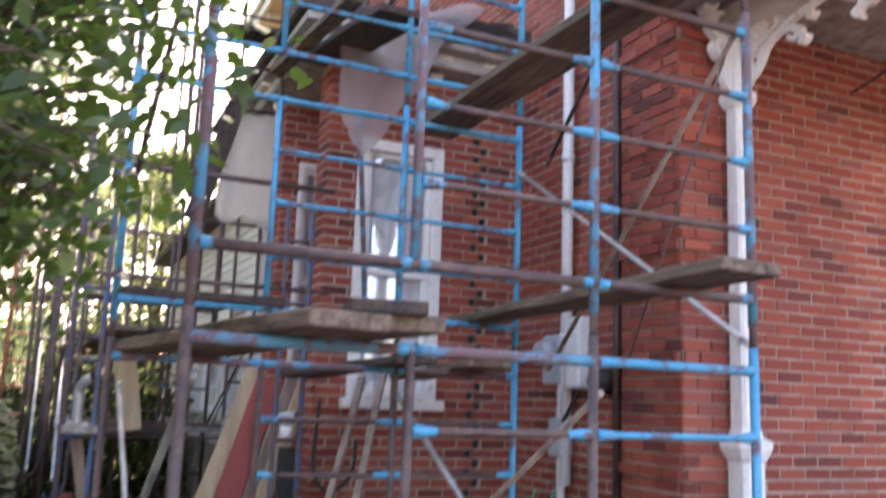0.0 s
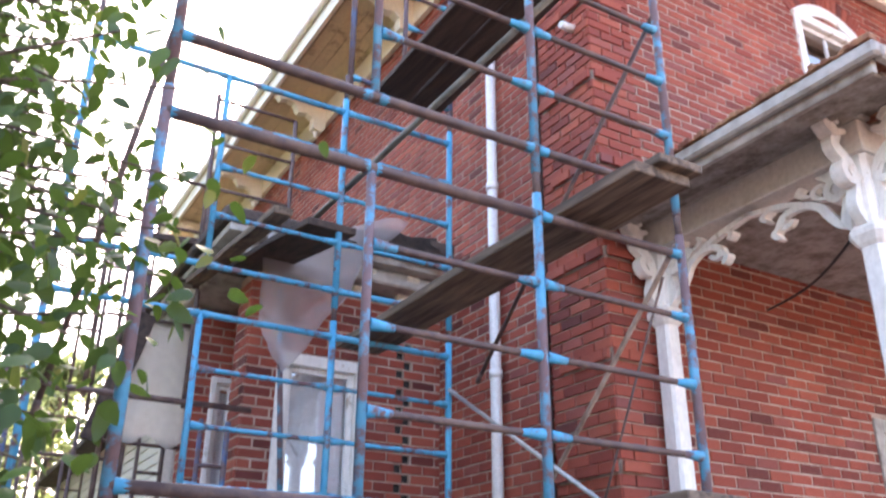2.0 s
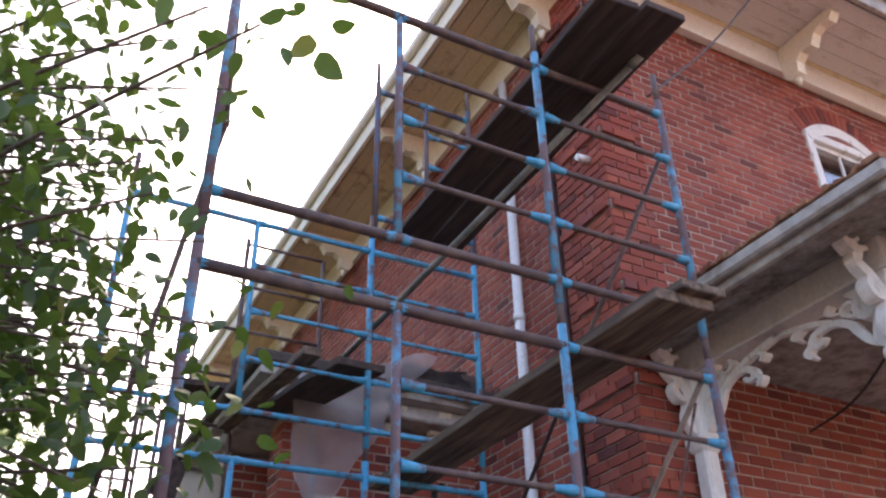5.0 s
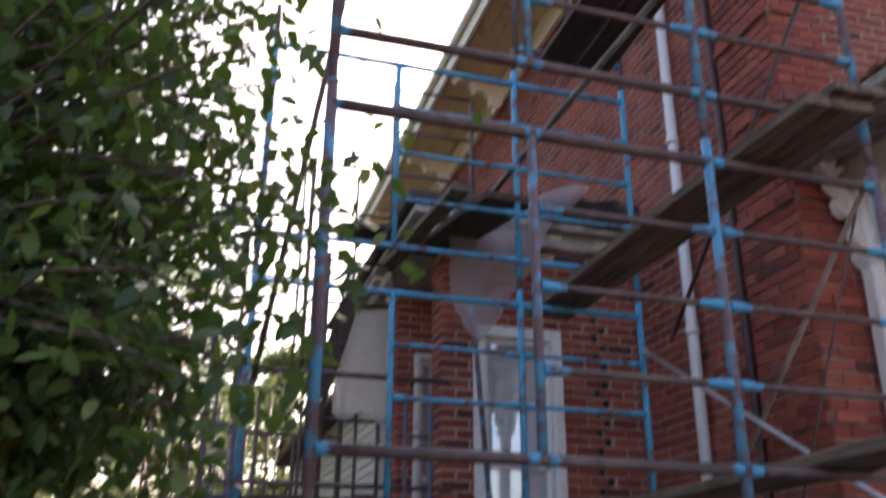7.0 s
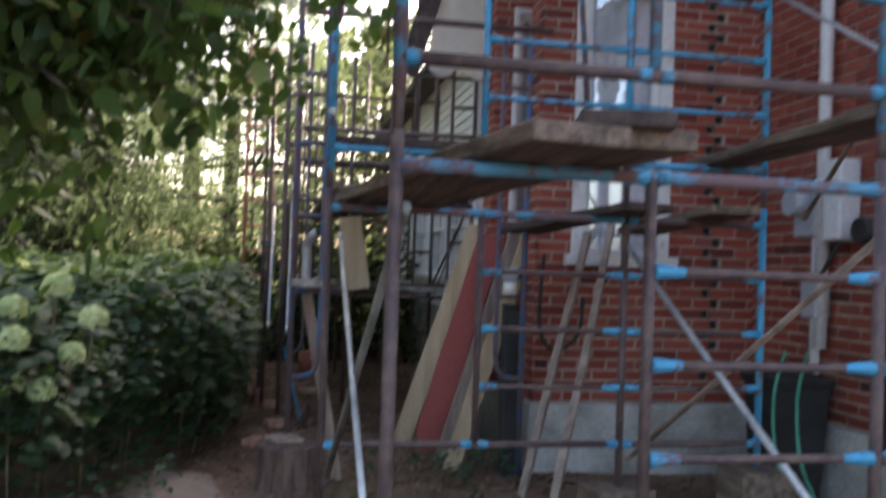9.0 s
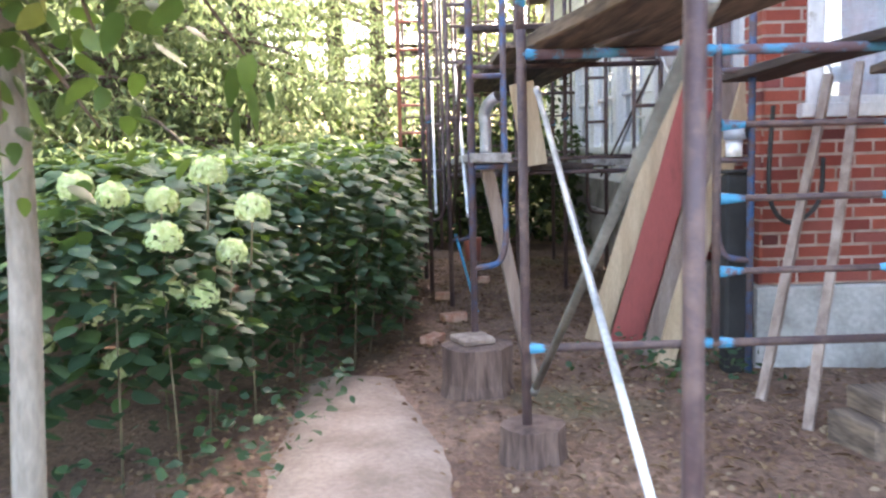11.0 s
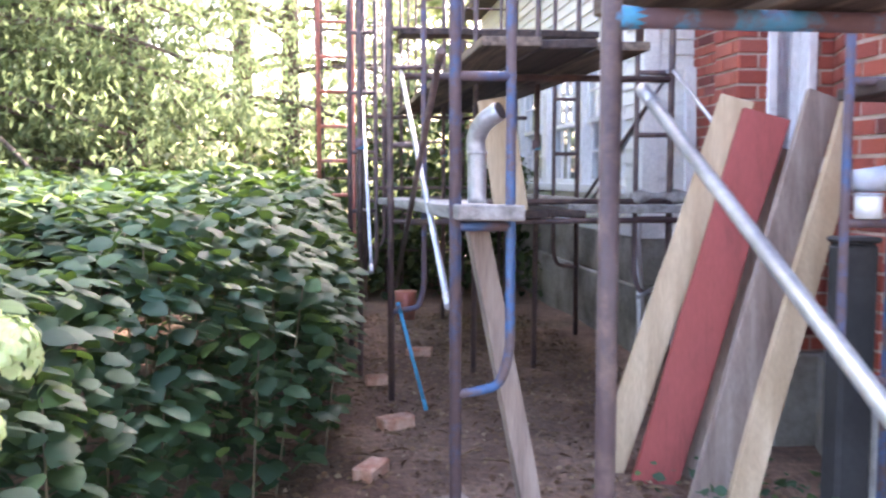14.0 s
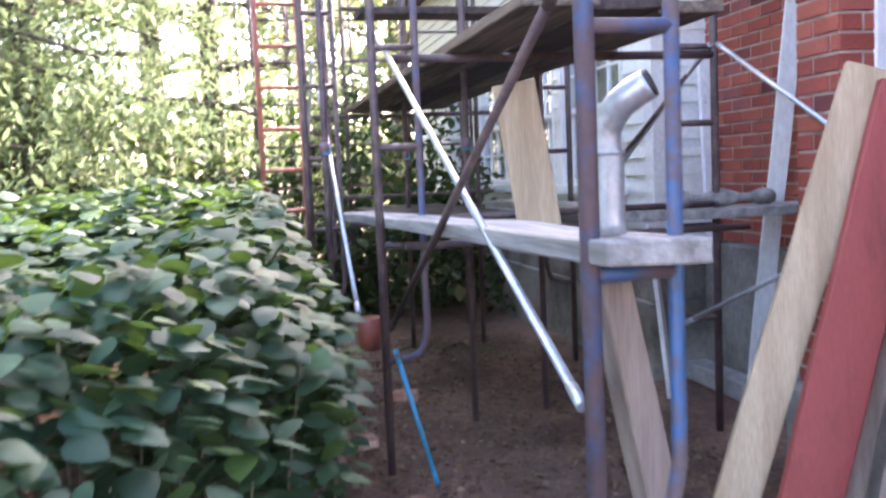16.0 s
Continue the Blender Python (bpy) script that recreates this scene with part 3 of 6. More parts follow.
def sash_window(name, u0, u1, z0, z1, place, label, arch=0.0, frame=0.09, cols=2, rows=2, trim=WHITE):
    """A sash window set in its opening: casing, sill, sashes and panes."""
    mid = place((u0 + u1) / 2, z0, 0)
    w = thing(name, mid, label, "window", kind="structure")

    def bar(nm, a, b, c, d, d0, d1, mat=trim, parent=None):
        bm = box(a, d0, c, b, d1, d, 0.005)
        for v in bm.verts:
            v.co = place(v.co.x, v.co.z, v.co.y)
        bmesh.ops.recalc_face_normals(bm, faces=bm.faces)
        return part(nm, bm, mat, parent or w)
    f = frame
    bar("casing", u0, u0 + f, z0, z1, -0.02, 0.14)
    bar("casing", u1 - f, u1, z0, z1, -0.02, 0.14)
    bar("head", u0 + f, u1 - f, z1 - f, z1, -0.02, 0.14)
    bar("sill", u0 - 0.05, u1 + 0.05, z0 - 0.07, z0 + 0.01, -0.08, 0.14)
    a, b, c, d = u0 + f, u1 - f, z0 + 0.01, z1 - f
    mz = (c + d) / 2
    for k, (lo, hi, dep) in enumerate(((c, mz + 0.02, 0.06), (mz - 0.02, d, 0.03))):
        s = bar("sash", a, a + 0.045, lo, hi, dep, dep + 0.04)
        bar("stile", b - 0.045, b, lo, hi, dep, dep + 0.04, trim, s)
        bar("rail", a + 0.045, b - 0.045, lo, lo + 0.045, dep, dep + 0.04, trim, s)
        bar("rail", a + 0.045, b - 0.045, hi - 0.045, hi, dep, dep + 0.04, trim, s)
        for q in range(1, cols):
            u = a + 0.045 + (b - a - 0.09) * q / cols
            bar("glazing_bar", u - 0.011, u + 0.011, lo + 0.045, hi - 0.045, dep + 0.004, dep + 0.036, trim, s)
        for q in range(1, rows):
            z = lo + 0.045 + (hi - lo - 0.09) * q / rows
            bar("glazing_bar", a + 0.045, b - 0.045, z - 0.011, z + 0.011, dep + 0.006, dep + 0.034, trim, s)
        bar("pane", a + 0.04, b - 0.04, lo + 0.04, hi - 0.04, dep + 0.018, dep + 0.022, GLASS, s).visible_shadow = False
    return w


sash_window("window_1", *BAYWIN, at_bay_front, "tall sash window with peeling white frame", cols=1, rows=1, frame=0.09)
sash_window("window_2", *UPWIN, at_front, "upper arched window with white frame", cols=2, rows=1, frame=0.09)
sash_window("window_3", *SIDEWIN, at_return, "narrow window with worn white frame", cols=1, rows=1, frame=0.05)
sash_window("window_4", *PORCHDOOR, at_front, "tall porch window with pale frame", cols=1, rows=1, frame=0.10, trim=GREYWOOD)

for nm, win, pl in (("curtain", BAYWIN, at_bay_front), ("curtain", SIDEWIN, at_return)):
    bm = bmesh.new()
    cols = 40
    vs = [[bm.verts.new(pl(win[0] + 0.06 + (win[1] - win[0] - 0.12) * k / cols, z, 0.122 + 0.012 * math.sin(k * 0.7) + 0.005 * math.sin(k * 2.1))) for z in (win[2] + 0.02, win[3] - 0.1)] for k in range(cols + 1)]
    for p, q in zip(vs, vs[1:]):
        bm.faces.new((p[0], q[0], q[1], p[1])).smooth = True
    ob = part(nm, bm, CURTAIN, None)
    tagged(ob, "pale curtain hanging behind the old window", "curtain")

# brick arch over the upper window, and its curved white head
arch = thing("window_arch", (6.525, YF, 6.92), "segmental arch of red bricks over the upper window", "arch", kind="structure")
for k in range(17):
    a = radians(-44 + 88 * k / 16)
    c = Vector((6.525 + math.sin(a) * 0.84, 0, 6.37 + math.cos(a) * 0.84))
    bm = box(-0.034, YF - 0.014, -0.105, 0.034, YF + 0.05, 0.105, 0.004)
    bmesh.ops.transform(bm, matrix=Matrix.Translation((c.x, 0, c.z)) @ Matrix.Rotation(a, 4, "Y"), verts=bm.verts)
    part("brick", bm, BRICK_ONE, arch)
bm = bmesh.new()
ring = []
for k in range(17):
    a = radians(-44 + 88 * k / 16)
    ring.append([bm.verts.new((6.525 + math.sin(a) * r, YF + d, 6.37 + math.cos(a) * r)) for r, d in ((0.73, -0.026), (0.60, -0.026), (0.60, 0.05), (0.73, 0.05))])
for p, q in zip(ring, ring[1:]):
    for k in range(4):
        bm.faces.new((p[k], q[k], q[(k + 1) % 4], p[(k + 1) % 4]))
bm.faces.new(ring[0]), bm.faces.new(ring[-1][::-1])
bmesh.ops.recalc_face_normals(bm, faces=bm.faces)
part("arched_head", bm, WHITE, arch, "curved white window head")

# ---- eaves and roof ----
EX, EY = 2.76, 3.25
roof = thing("main_roof", (7, 8, TOP), "broad eaves with cream soffit boards over bracketed frieze", "roof", kind="structure")
for k in range(5):
    a, b = EX + 0.09 + (XS - EX - 0.05) * k / 5, EX + 0.09 + (XS - EX - 0.05) * (k + 1) / 5 - 0.008
    part("soffit_board", box(a, EY + (a - EX), TOP + 0.18 + 0.004 * (k % 2), b, 14.6, TOP + 0.205), SOFFIT, roof)
    a, b = EY + 0.09 + (YF - EY - 0.05) * k / 5, EY + 0.09 + (YF - EY - 0.05) * (k + 1) / 5 - 0.008
    part("soffit_board", box(EX + 0.1, a, TOP + 0.172 + 0.004 * (k % 2), 12.6, b, TOP + 0.20), SOFFIT_GREY if k < 4 else SOFFIT, roof)
part("fascia", box(EX, EY, TOP + 0.12, EX + 0.05, 14.7, TOP + 0.36, 0.006), FRIEZE, roof)
part("gutter_moulding", box(EX - 0.07, EY - 0.07, TOP + 0.30, EX - 0.002, 14.7, TOP + 0.42, 0.02), FRIEZE, roof)
part("fascia", box(EX + 0.05, EY, TOP + 0.12, 12.7, EY + 0.05, TOP + 0.36, 0.006), GREYWOOD, roof)
part("gutter_moulding", box(EX, EY - 0.07, TOP + 0.30, 12.7, EY - 0.002, TOP + 0.42, 0.02), GREYWOOD, roof)
part("frieze", box(XS - 0.07, YF - 0.05, TOP - 0.12, XS - 0.012, 14.4, TOP + 0.17, 0.004), FRIEZE, roof, "cream painted frieze board")
part("frieze", box(XS - 0.07, YF - 0.10, TOP - 0.10, 12.4, YF - 0.02, TOP + 0.17, 0.004), WHITE, roof, "cream painted frieze board")
bm = bmesh.new()
v = [bm.verts.new(p) for p in ((EX, EY, TOP + 0.40), (12.7, EY, TOP + 0.40), (12.7, 14.7, TOP + 0.40), (EX, 14.7, TOP + 0.40), (6.2, 7, TOP + 1.9), (9, 7, TOP + 1.9), (9, 11, TOP + 1.9), (6.2, 11, TOP + 1.9))]
for q in ((0, 1, 5, 4), (1, 2, 6, 5), (2, 3, 7, 6), (3, 0, 4, 7), (4, 5, 6, 7), (3, 2, 1, 0)):
    bm.faces.new([v[k] for k in q])
part("roof_slope", bm, ROOF, roof)


def eave_bracket(base, out, parent, size=1.0):
    """A scrolled eave bracket: base is where it meets wall and soffit, out points away from the wall."""
    base, out = Vector(base), Vector(out)
    side = Vector((-out.y, out.x, 0))
    prof = [(0.0, 0.0), (0.62, 0.0), (0.66, -0.06), (0.60, -0.13), (0.50, -0.10), (0.42, -0.13), (0.36, -0.24), (0.24, -0.22), (0.17, -0.27), (0.16, -0.40), (0.06, -0.44), (0.0, -0.38)]
    bm = bmesh.new()
    a = [bm.verts.new(base + out * x * size + Vector((0, 0, z * size)) + side * 0.055) for x, z in prof]
    b = [bm.verts.new(base + out * x * size + Vector((0, 0, z * size)) - side * 0.055) for x, z in prof]
    bm.faces.new(a), bm.faces.new(b[::-1])
    for k in range(len(prof)):
        bm.faces.new((a[k], b[k], b[(k + 1) % len(prof)], a[(k + 1) % len(prof)]))
    bmesh.ops.recalc_face_normals(bm, faces=bm.faces)
    ob = part("bracket", bm, FRIEZE, parent)
    part("drop", tube(base + out * 0.1 * size + Vector((0, 0, -0.43 * size)), base + out * 0.1 * size + Vector((0, 0, -0.52 * size)), 0.035, 8, 0.02), FRIEZE, ob)
    return ob


for x in (5.9, 7.9, 9.9):
    eave_bracket((x, YF - 0.1, TOP + 0.168), (0, -1, 0), roof)
for y in (4.6, 6.9, 9.2, 11.5, 13.6):
    eave_bracket((XS - 0.07, y, TOP + 0.168), (-1, 0, 0), roof)

# ---- bay roof with corbels ----
bay_roof = thing("bay_roof", (2.6, 7, 4.15), "low dark bay roof over a bracketed grey cornice", "roof", kind="structure")
part("cornice", box(BXW - 0.22, BYW - 0.22, 4.18, XS - 0.01, 9.7, 4.30, 0.015), GREYWOOD, bay_roof)
part("soffit", box(BXW - 0.32, BYW - 0.34, 4.30, XS - 0.01, 9.7, 4.36, 0.006), GREYWOOD, bay_roof)
part("roofing", box(BXW - 0.38, BYW - 0.40, 4.37, XS - 0.01, 9.7, 4.47, 0.02), ROOF, bay_roof)
bm = bmesh.new()
for k in range(26):
    rng = random.Random(k)
    x, y = 1.6 + 1.7 * rng.random(), BYW - 0.36 + 0.5 * rng.random()
    box(x, y, 4.475, x + 0.08 + 0.2 * rng.random(), y + 0.1 + 0.1 * rng.random(), 4.5 + 0.1 * rng.random(), 0.008, bm)
tagged(part("roof_debris", bm, ROOF, None), "broken shingles and rubble on the bay roof", "rubble", kind="stuff")
for x in (1.95, 2.35, 2.75, 3.15, 3.45):
    eave_bracket((x, BYW - 0.005, 4.29), (0, -1, 0), bay_roof, 0.36)
for y in (7.55, 7.68):
    eave_bracket((RX - 0.005, y, 4.29), (-1, 0, 0), bay_roof, 0.36)

# ---- porch ----
PX, PY = 3.84, 2.56
porch = thing("porch", (PX, PY, 0), "open wooden porch with peeling grey paint and fretwork", "porch", kind="structure")
part("floor", box(PX - 0.1, PY - 0.15, 0.66, 11, YF - 0.13, 0.74, 0.006), GREYWOOD, porch)
part("skirt", box(PX - 0.05, PY - 0.1, 0.0, 11, PY - 0.04, 0.655), GREYWOOD, porch)
part("beam", box(PX - 0.09, PY - 0.09, 3.88, PX + 0.09, YF - 0.09, 4.06, 0.006), PALEWOOD, porch)
part("beam", box(PX + 0.09, PY - 0.09, 3.88, 11, PY + 0.09, 4.06, 0.006), PALEWOOD, porch)
part("moulding", box(PX - 0.115, PY - 0.115, 4.061, PX + 0.0, YF - 0.09, 4.09, 0.01), GREYWOOD, porch)
part("moulding", box(PX - 0.14, PY - 0.14, 4.091, PX + 0.0, YF - 0.09, 4.118, 0.01), GREYWOOD, porch)
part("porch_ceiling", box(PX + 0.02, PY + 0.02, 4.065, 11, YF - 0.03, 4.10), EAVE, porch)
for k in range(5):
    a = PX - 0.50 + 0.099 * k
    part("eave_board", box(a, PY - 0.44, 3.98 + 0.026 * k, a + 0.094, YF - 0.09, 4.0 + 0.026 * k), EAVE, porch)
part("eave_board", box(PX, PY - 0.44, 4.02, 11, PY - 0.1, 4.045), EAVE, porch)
part("fascia", box(PX - 0.54, PY - 0.48, 3.955, PX - 0.502, YF - 0.085, 4.07, 0.005), GREYWOOD, porch)
part("gutter", box(PX - 0.60, PY - 0.54, 4.005, PX - 0.542, YF - 0.085, 4.085, 0.015), GREYWOOD, porch, "grey moulded gutter")
part("gutter", box(PX - 0.54, PY - 0.54, 4.005, 11, PY - 0.482, 4.085, 0.015), GREYWOOD, porch, "grey moulded gutter")
bm = bmesh.new()
v = [bm.verts.new(p) for p in ((PX - 0.58, PY - 0.52, 4.09), (11, PY - 0.52, 4.09), (11, YF - 0.02, 4.42), (PX + 0.1, YF - 0.09, 4.42), (PX - 0.58, YF - 0.09, 4.09))]
bm.faces.new([v[0], v[1], v[2], v[3]]), bm.faces.new([v[0], v[3], v[4]])
bmesh.ops.solidify(bm, geom=bm.faces[:], thickness=0.02)
part("tin_roof", bm, RUST, porch, "rusty tin roofing")
bm = bmesh.new()
rng = random.Random(5)
for k in range(66):
    y = PY - 0.53 + 2.14 * k / 66
    box(PX - 0.615 + 0.02 * rng.random(), y, 4.086, PX - 0.54, y + 0.033, 4.095 + 0.03 * rng.random(), 0.003, bm)
part("rust_edge", bm, RUST, porch, "ragged rust-stained roof edge")


def scroll(points, width, thick, material, parent, place, name="scroll"):
    """A flat fretwork ribbon along a smooth line in the plane that place(u, z, d) spans; it tapers at both ends."""
    pts = curve_through([(u, z, 0) for u, z in points], 7)
    bm = bmesh.new()
    rows = []
    for k, p in enumerate(pts):
        d = (pts[min(k + 1, len(pts) - 1)] - pts[max(k - 1, 0)]).normalized()
        s = Vector((-d.y, d.x, 0))
        t = k / (len(pts) - 1)
        w = width * (0.45 + 0.55 * math.sin(math.pi * min(1, max(0, t))) ** 0.5) / 2
        a, b = p + s * w, p - s * w
        rows.append([bm.verts.new(place(q.x, q.y, e)) for q, e in ((a, thick / 2), (b, thick / 2), (b, -thick / 2), (a, -thick / 2))])
    for r, q in zip(rows, rows[1:]):
        for k in range(4):
            bm.faces.new((r[k], q[k], q[(k + 1) % 4], r[(k + 1) % 4]))
    bm.faces.new(rows[0]), bm.faces.new(rows[-1][::-1])
    bmesh.ops.recalc_face_normals(bm, faces=bm.faces)
    return part(name, bm, material, parent)


def porch_post(x, y):
    p = thing("porch_post", (x, y, 0.74), "tapered white porch post with carved capital brackets", "post", "porch posts", kind="structure")
    bm = bmesh.new()
    prof = [(0.74, 0.105), (0.95, 0.105), (0.98, 0.085), (1.22, 0.085), (1.24, 0.10), (1.30, 0.125), (1.34, 0.125), (1.36, 0.085), (1.42, 0.068), (3.38, 0.058), (3.40, 0.075), (3.44, 0.095), (3.47, 0.095), (3.50, 0.072), (3.878, 0.072)]
    rings = [[bm.verts.new((x + sx * r, y + sy * r, z)) for sx, sy in ((-1, -0.7), (-0.7, -1), (0.7, -1), (1, -0.7), (1, 0.7), (0.7, 1), (-0.7, 1), (-1, 0.7))] for z, r in prof]
    for a, b in zip(rings, rings[1:]):
        for k in range(8):
            bm.faces.new((a[k], a[(k + 1) % 8], b[(k + 1) % 8], b[k]))
    bm.faces.new(rings[0][::-1]), bm.faces.new(rings[-1])
    part("shaft", bm, WHITE, p)
    for dx, dy in ((-1, 0), (1, 0), (0, -1), (0, 1)):
        if (dy > 0 and y > 3.5) or (dx > 0 and y > 3.5):
            continue

        def plane(u, z, d, dx=dx, dy=dy):
            return Vector((x + dx * u - dy * d, y + dy * u + dx * d, z))
        b = scroll([(0.06, 3.50), (0.11, 3.58), (0.08, 3.70), (0.13, 3.82), (0.22, 3.90), (0.19, 3.98), (0.27, 4.05)], 0.07, 0.06, WHITE, p, plane, "capital_bracket")
        scroll([(0.07, 3.74), (0.15, 3.71), (0.19, 3.77), (0.14, 3.82), (0.10, 3.77)], 0.045, 0.075, WHITE, b, plane, "scroll")
        scroll([(0.12, 4.0), (0.23, 3.97), (0.28, 4.03), (0.22, 4.07), (0.17, 4.03)], 0.045, 0.075, WHITE, b, plane, "scroll")
    return p


porch_post(PX, YF - 0.17)
porch_post(PX, PY)
porch_post(PX + 2.6, PY)


def at_porch_side(u, z, d):
    return Vector((PX + d, PY + u, z))


fret = thing("fretwork", (PX, PY + 0.8, 3.6), "sawn white fretwork scrolls under the porch beam", "fretwork", kind="structure")
for m in (0, 1):
    def side_plane(u, z, d, m=m):
        return at_porch_side(0.06 + u if m == 0 else YF - 0.23 - PY - u, 3.872 - (3.61 - z) * 0.55, d)
    for k, (line, w) in enumerate((([(0.02, 2.98), (0.10, 3.06), (0.15, 3.18), (0.20, 3.32), (0.30, 3.41), (0.41, 3.40), (0.46, 3.31), (0.41, 3.27), (0.37, 3.32)], 0.062),
                                   ([(0.30, 3.43), (0.42, 3.50), (0.55, 3.55), (0.70, 3.60)], 0.060),
                                   ([(0.06, 3.34), (0.11, 3.42), (0.10, 3.52), (0.16, 3.60)], 0.050),
                                   ([(0.10, 3.36), (0.19, 3.40), (0.22, 3.48), (0.17, 3.53), (0.13, 3.48)], 0.036),
                                   ([(0.24, 3.46), (0.31, 3.52), (0.29, 3.60)], 0.036),
                                   ([(0.44, 3.30), (0.50, 3.24), (0.47, 3.16)], 0.042),
                                   ([(0.50, 3.52), (0.56, 3.46), (0.53, 3.40)], 0.036))):
        scroll(line, w, 0.036 + 0.005 * k, WHITE, fret, side_plane)

# ---- sunroom ----
SX = 2.17
def at_sun(u, z, d):
    return Vector((SX + d, -u, z))


SUNWINS = [(-11.55 - 1.42 * k, -11.55 - 1.42 * k + 1.30, 1.28, 2.55) for k in range(4)]
sun_wall = wall_mesh("wall_sunroom", -17.5, -MY, 0.88, 3.9, SUNWINS, at_sun, 0.2, "white clapboard sunroom wall with many-paned windows")
sun_wall.data.materials[0] = SIDING
bm = bmesh.new()
z = 0.88
while z < 3.85:
    cuts = [-17.5] + sorted(q for w in SUNWINS if w[2] - 0.1 < z < w[3] for q in w[:2]) + [-MY]
    for a, b in zip(cuts[::2], cuts[1::2]):
        k = [bm.verts.new(at_sun(u, zz, d)) for u, zz, d in ((a, z, -0.022), (b, z, -0.022), (b, z + 0.118, -0.004), (a, z + 0.118, -0.004), (a, z, -0.001), (b, z, -0.001))]
        bm.faces.new((k[0], k[1], k[2], k[3])), bm.faces.new((k[4], k[5], k[1], k[0]))
    k = [bm.verts.new((x, MY + d, zz)) for x, zz, d in ((SX + 0.02, z, -0.022), (MX, z, -0.022), (MX, z + 0.118, -0.004), (SX + 0.02, z + 0.118, -0.004), (SX + 0.02, z, -0.001), (MX, z, -0.001))]
    bm.faces.new((k[0], k[1], k[2], k[3])), bm.faces.new((k[4], k[5], k[1], k[0]))
    z += 0.118
part("clapboard", bm, SIDING, sun_wall, "white clapboards").location = -sun_wall.location
for k, w in enumerate(SUNWINS):
    sash_window("window_%d" % (5 + k), *w, at_sun, "many-paned sunroom window with white glazing bars", cols=4, rows=2, frame=0.06, trim=WHITE)
tagged(part("foundation", box(SX - 0.06, MY - 0.02, -0.2, MX + 0.3, 17.4, 0.5, 0.01), OLDCONCRETE, None), "grey concrete foundation of the sunroom", "foundation", kind="structure")
tagged(part("foundation", box(SX - 0.02, MY, 0.5, MX + 0.3, 17.4, 0.875, 0.01), OLDCONCRETE, None), "upper grey concrete course of the sunroom", "foundation", kind="structure")
tagged(part("sunroom_roof", box(SX - 0.35, MY - 0.1, 3.9, XS, 17.6, 4.0, 0.01), ROOF, None), "dark flat sunroom roof", "roof", kind="structure")
tagged(part("wall_sunroom_end", box(SX + 0.2, MY, 0.88, MX + 0.3, MY + 0.2, 3.9), SIDING, None), "white clapboard end wall of the sunroom", "wall", kind="structure")
tagged(part("corner_board", box(SX - 0.03, MY - 0.03, 0.88, SX + 0.1, MY + 0.09, 3.9, 0.004), SIDING, None), "white painted corner board", "trim", kind="structure")
for w in SUNWINS:
    bm = bmesh.new()
    vs = [[bm.verts.new(at_sun(w[0] + 0.02 + (w[1] - w[0] - 0.04) * k / 50, z, 0.15 + 0.015 * math.sin(k * 1.1))) for z in (w[2] + 0.02, w[3] - 0.02)] for k in range(51)]
    for p, q in zip(vs, vs[1:]):
        bm.faces.new((p[0], q[0], q[1], p[1])).smooth = True
    tagged(part("curtain", bm, GREYWOOD, None), "dull grey curtain behind the sunroom window", "curtain")
# ---- scaffolding ----
R = 0.0212
YA, YB = 2.89, 4.95
XA = (0.42, 1.20, 1.98, 2.81)
XB = (0.335, 1.145, 1.96, 2.785)


def cuff(f, mat, p, way, r=0.026, length=0.095):
    """A flared collar where a rung meets a post."""
    p, way = Vector(p), Vector(way)
    part("cuff", tube(p + way * (R * 0.7), p + way * (R + length), r, 8, 0.015), mat, f)


def scaffold_frame(xa, xb, xc, y, z0, z1, post, rail, rung, cuffs, label, rungs=True, foot=None, thick=R, bottom=True, lean=0.0):
    """A tubular frame: outer posts xa and xc, an inner post xb with rungs between xb and xc, rails at foot and head."""
    f = thing("scaffold", ((xa + xc) / 2, y, z0), label, "scaffold", "scaffold frames")
    for x in (xa, xc):
        low = z0 - 0.12 if foot is None else foot
        part("post", tube((x, y, low), (x + lean, y, z1 + 0.10), R), post, f)
        part("coupling_pin", tube((x, y, z1 + 0.08), (x, y, z1 + 0.30), R * 0.82), BROWN, f)
    part("inner_post", tube((xb, y, z0), (xb, y, z1), R * 0.86), post, f)
    part("top_rail", tube((xa, y, z1), (xc, y, z1), thick), rail, f)
    if bottom:
        part("bottom_rail", tube((xa, y, z0), (xc, y, z0), thick * 0.9), rung, f)
    gap = (z1 - z0) / 4
    zs = [z0 + gap * k for k in ((1, 2, 3) if rungs else ())]
    for z in zs:
        part("rung", tube((xb, y, z), (xc, y, z), 0.0145, 8), rung, f)
    for z in [z0] * bottom + zs + [z1]:
        for x, s in ((xb, 1), (xc, -1)):
            cuff(f, cuffs, (x, y, z), (s, 0, 0))
        if z in (z0, z1):
            cuff(f, cuffs, (xa, y, z), (1, 0, 0))
            cuff(f, cuffs, (xb, y, z), (-1, 0, 0))
    return f


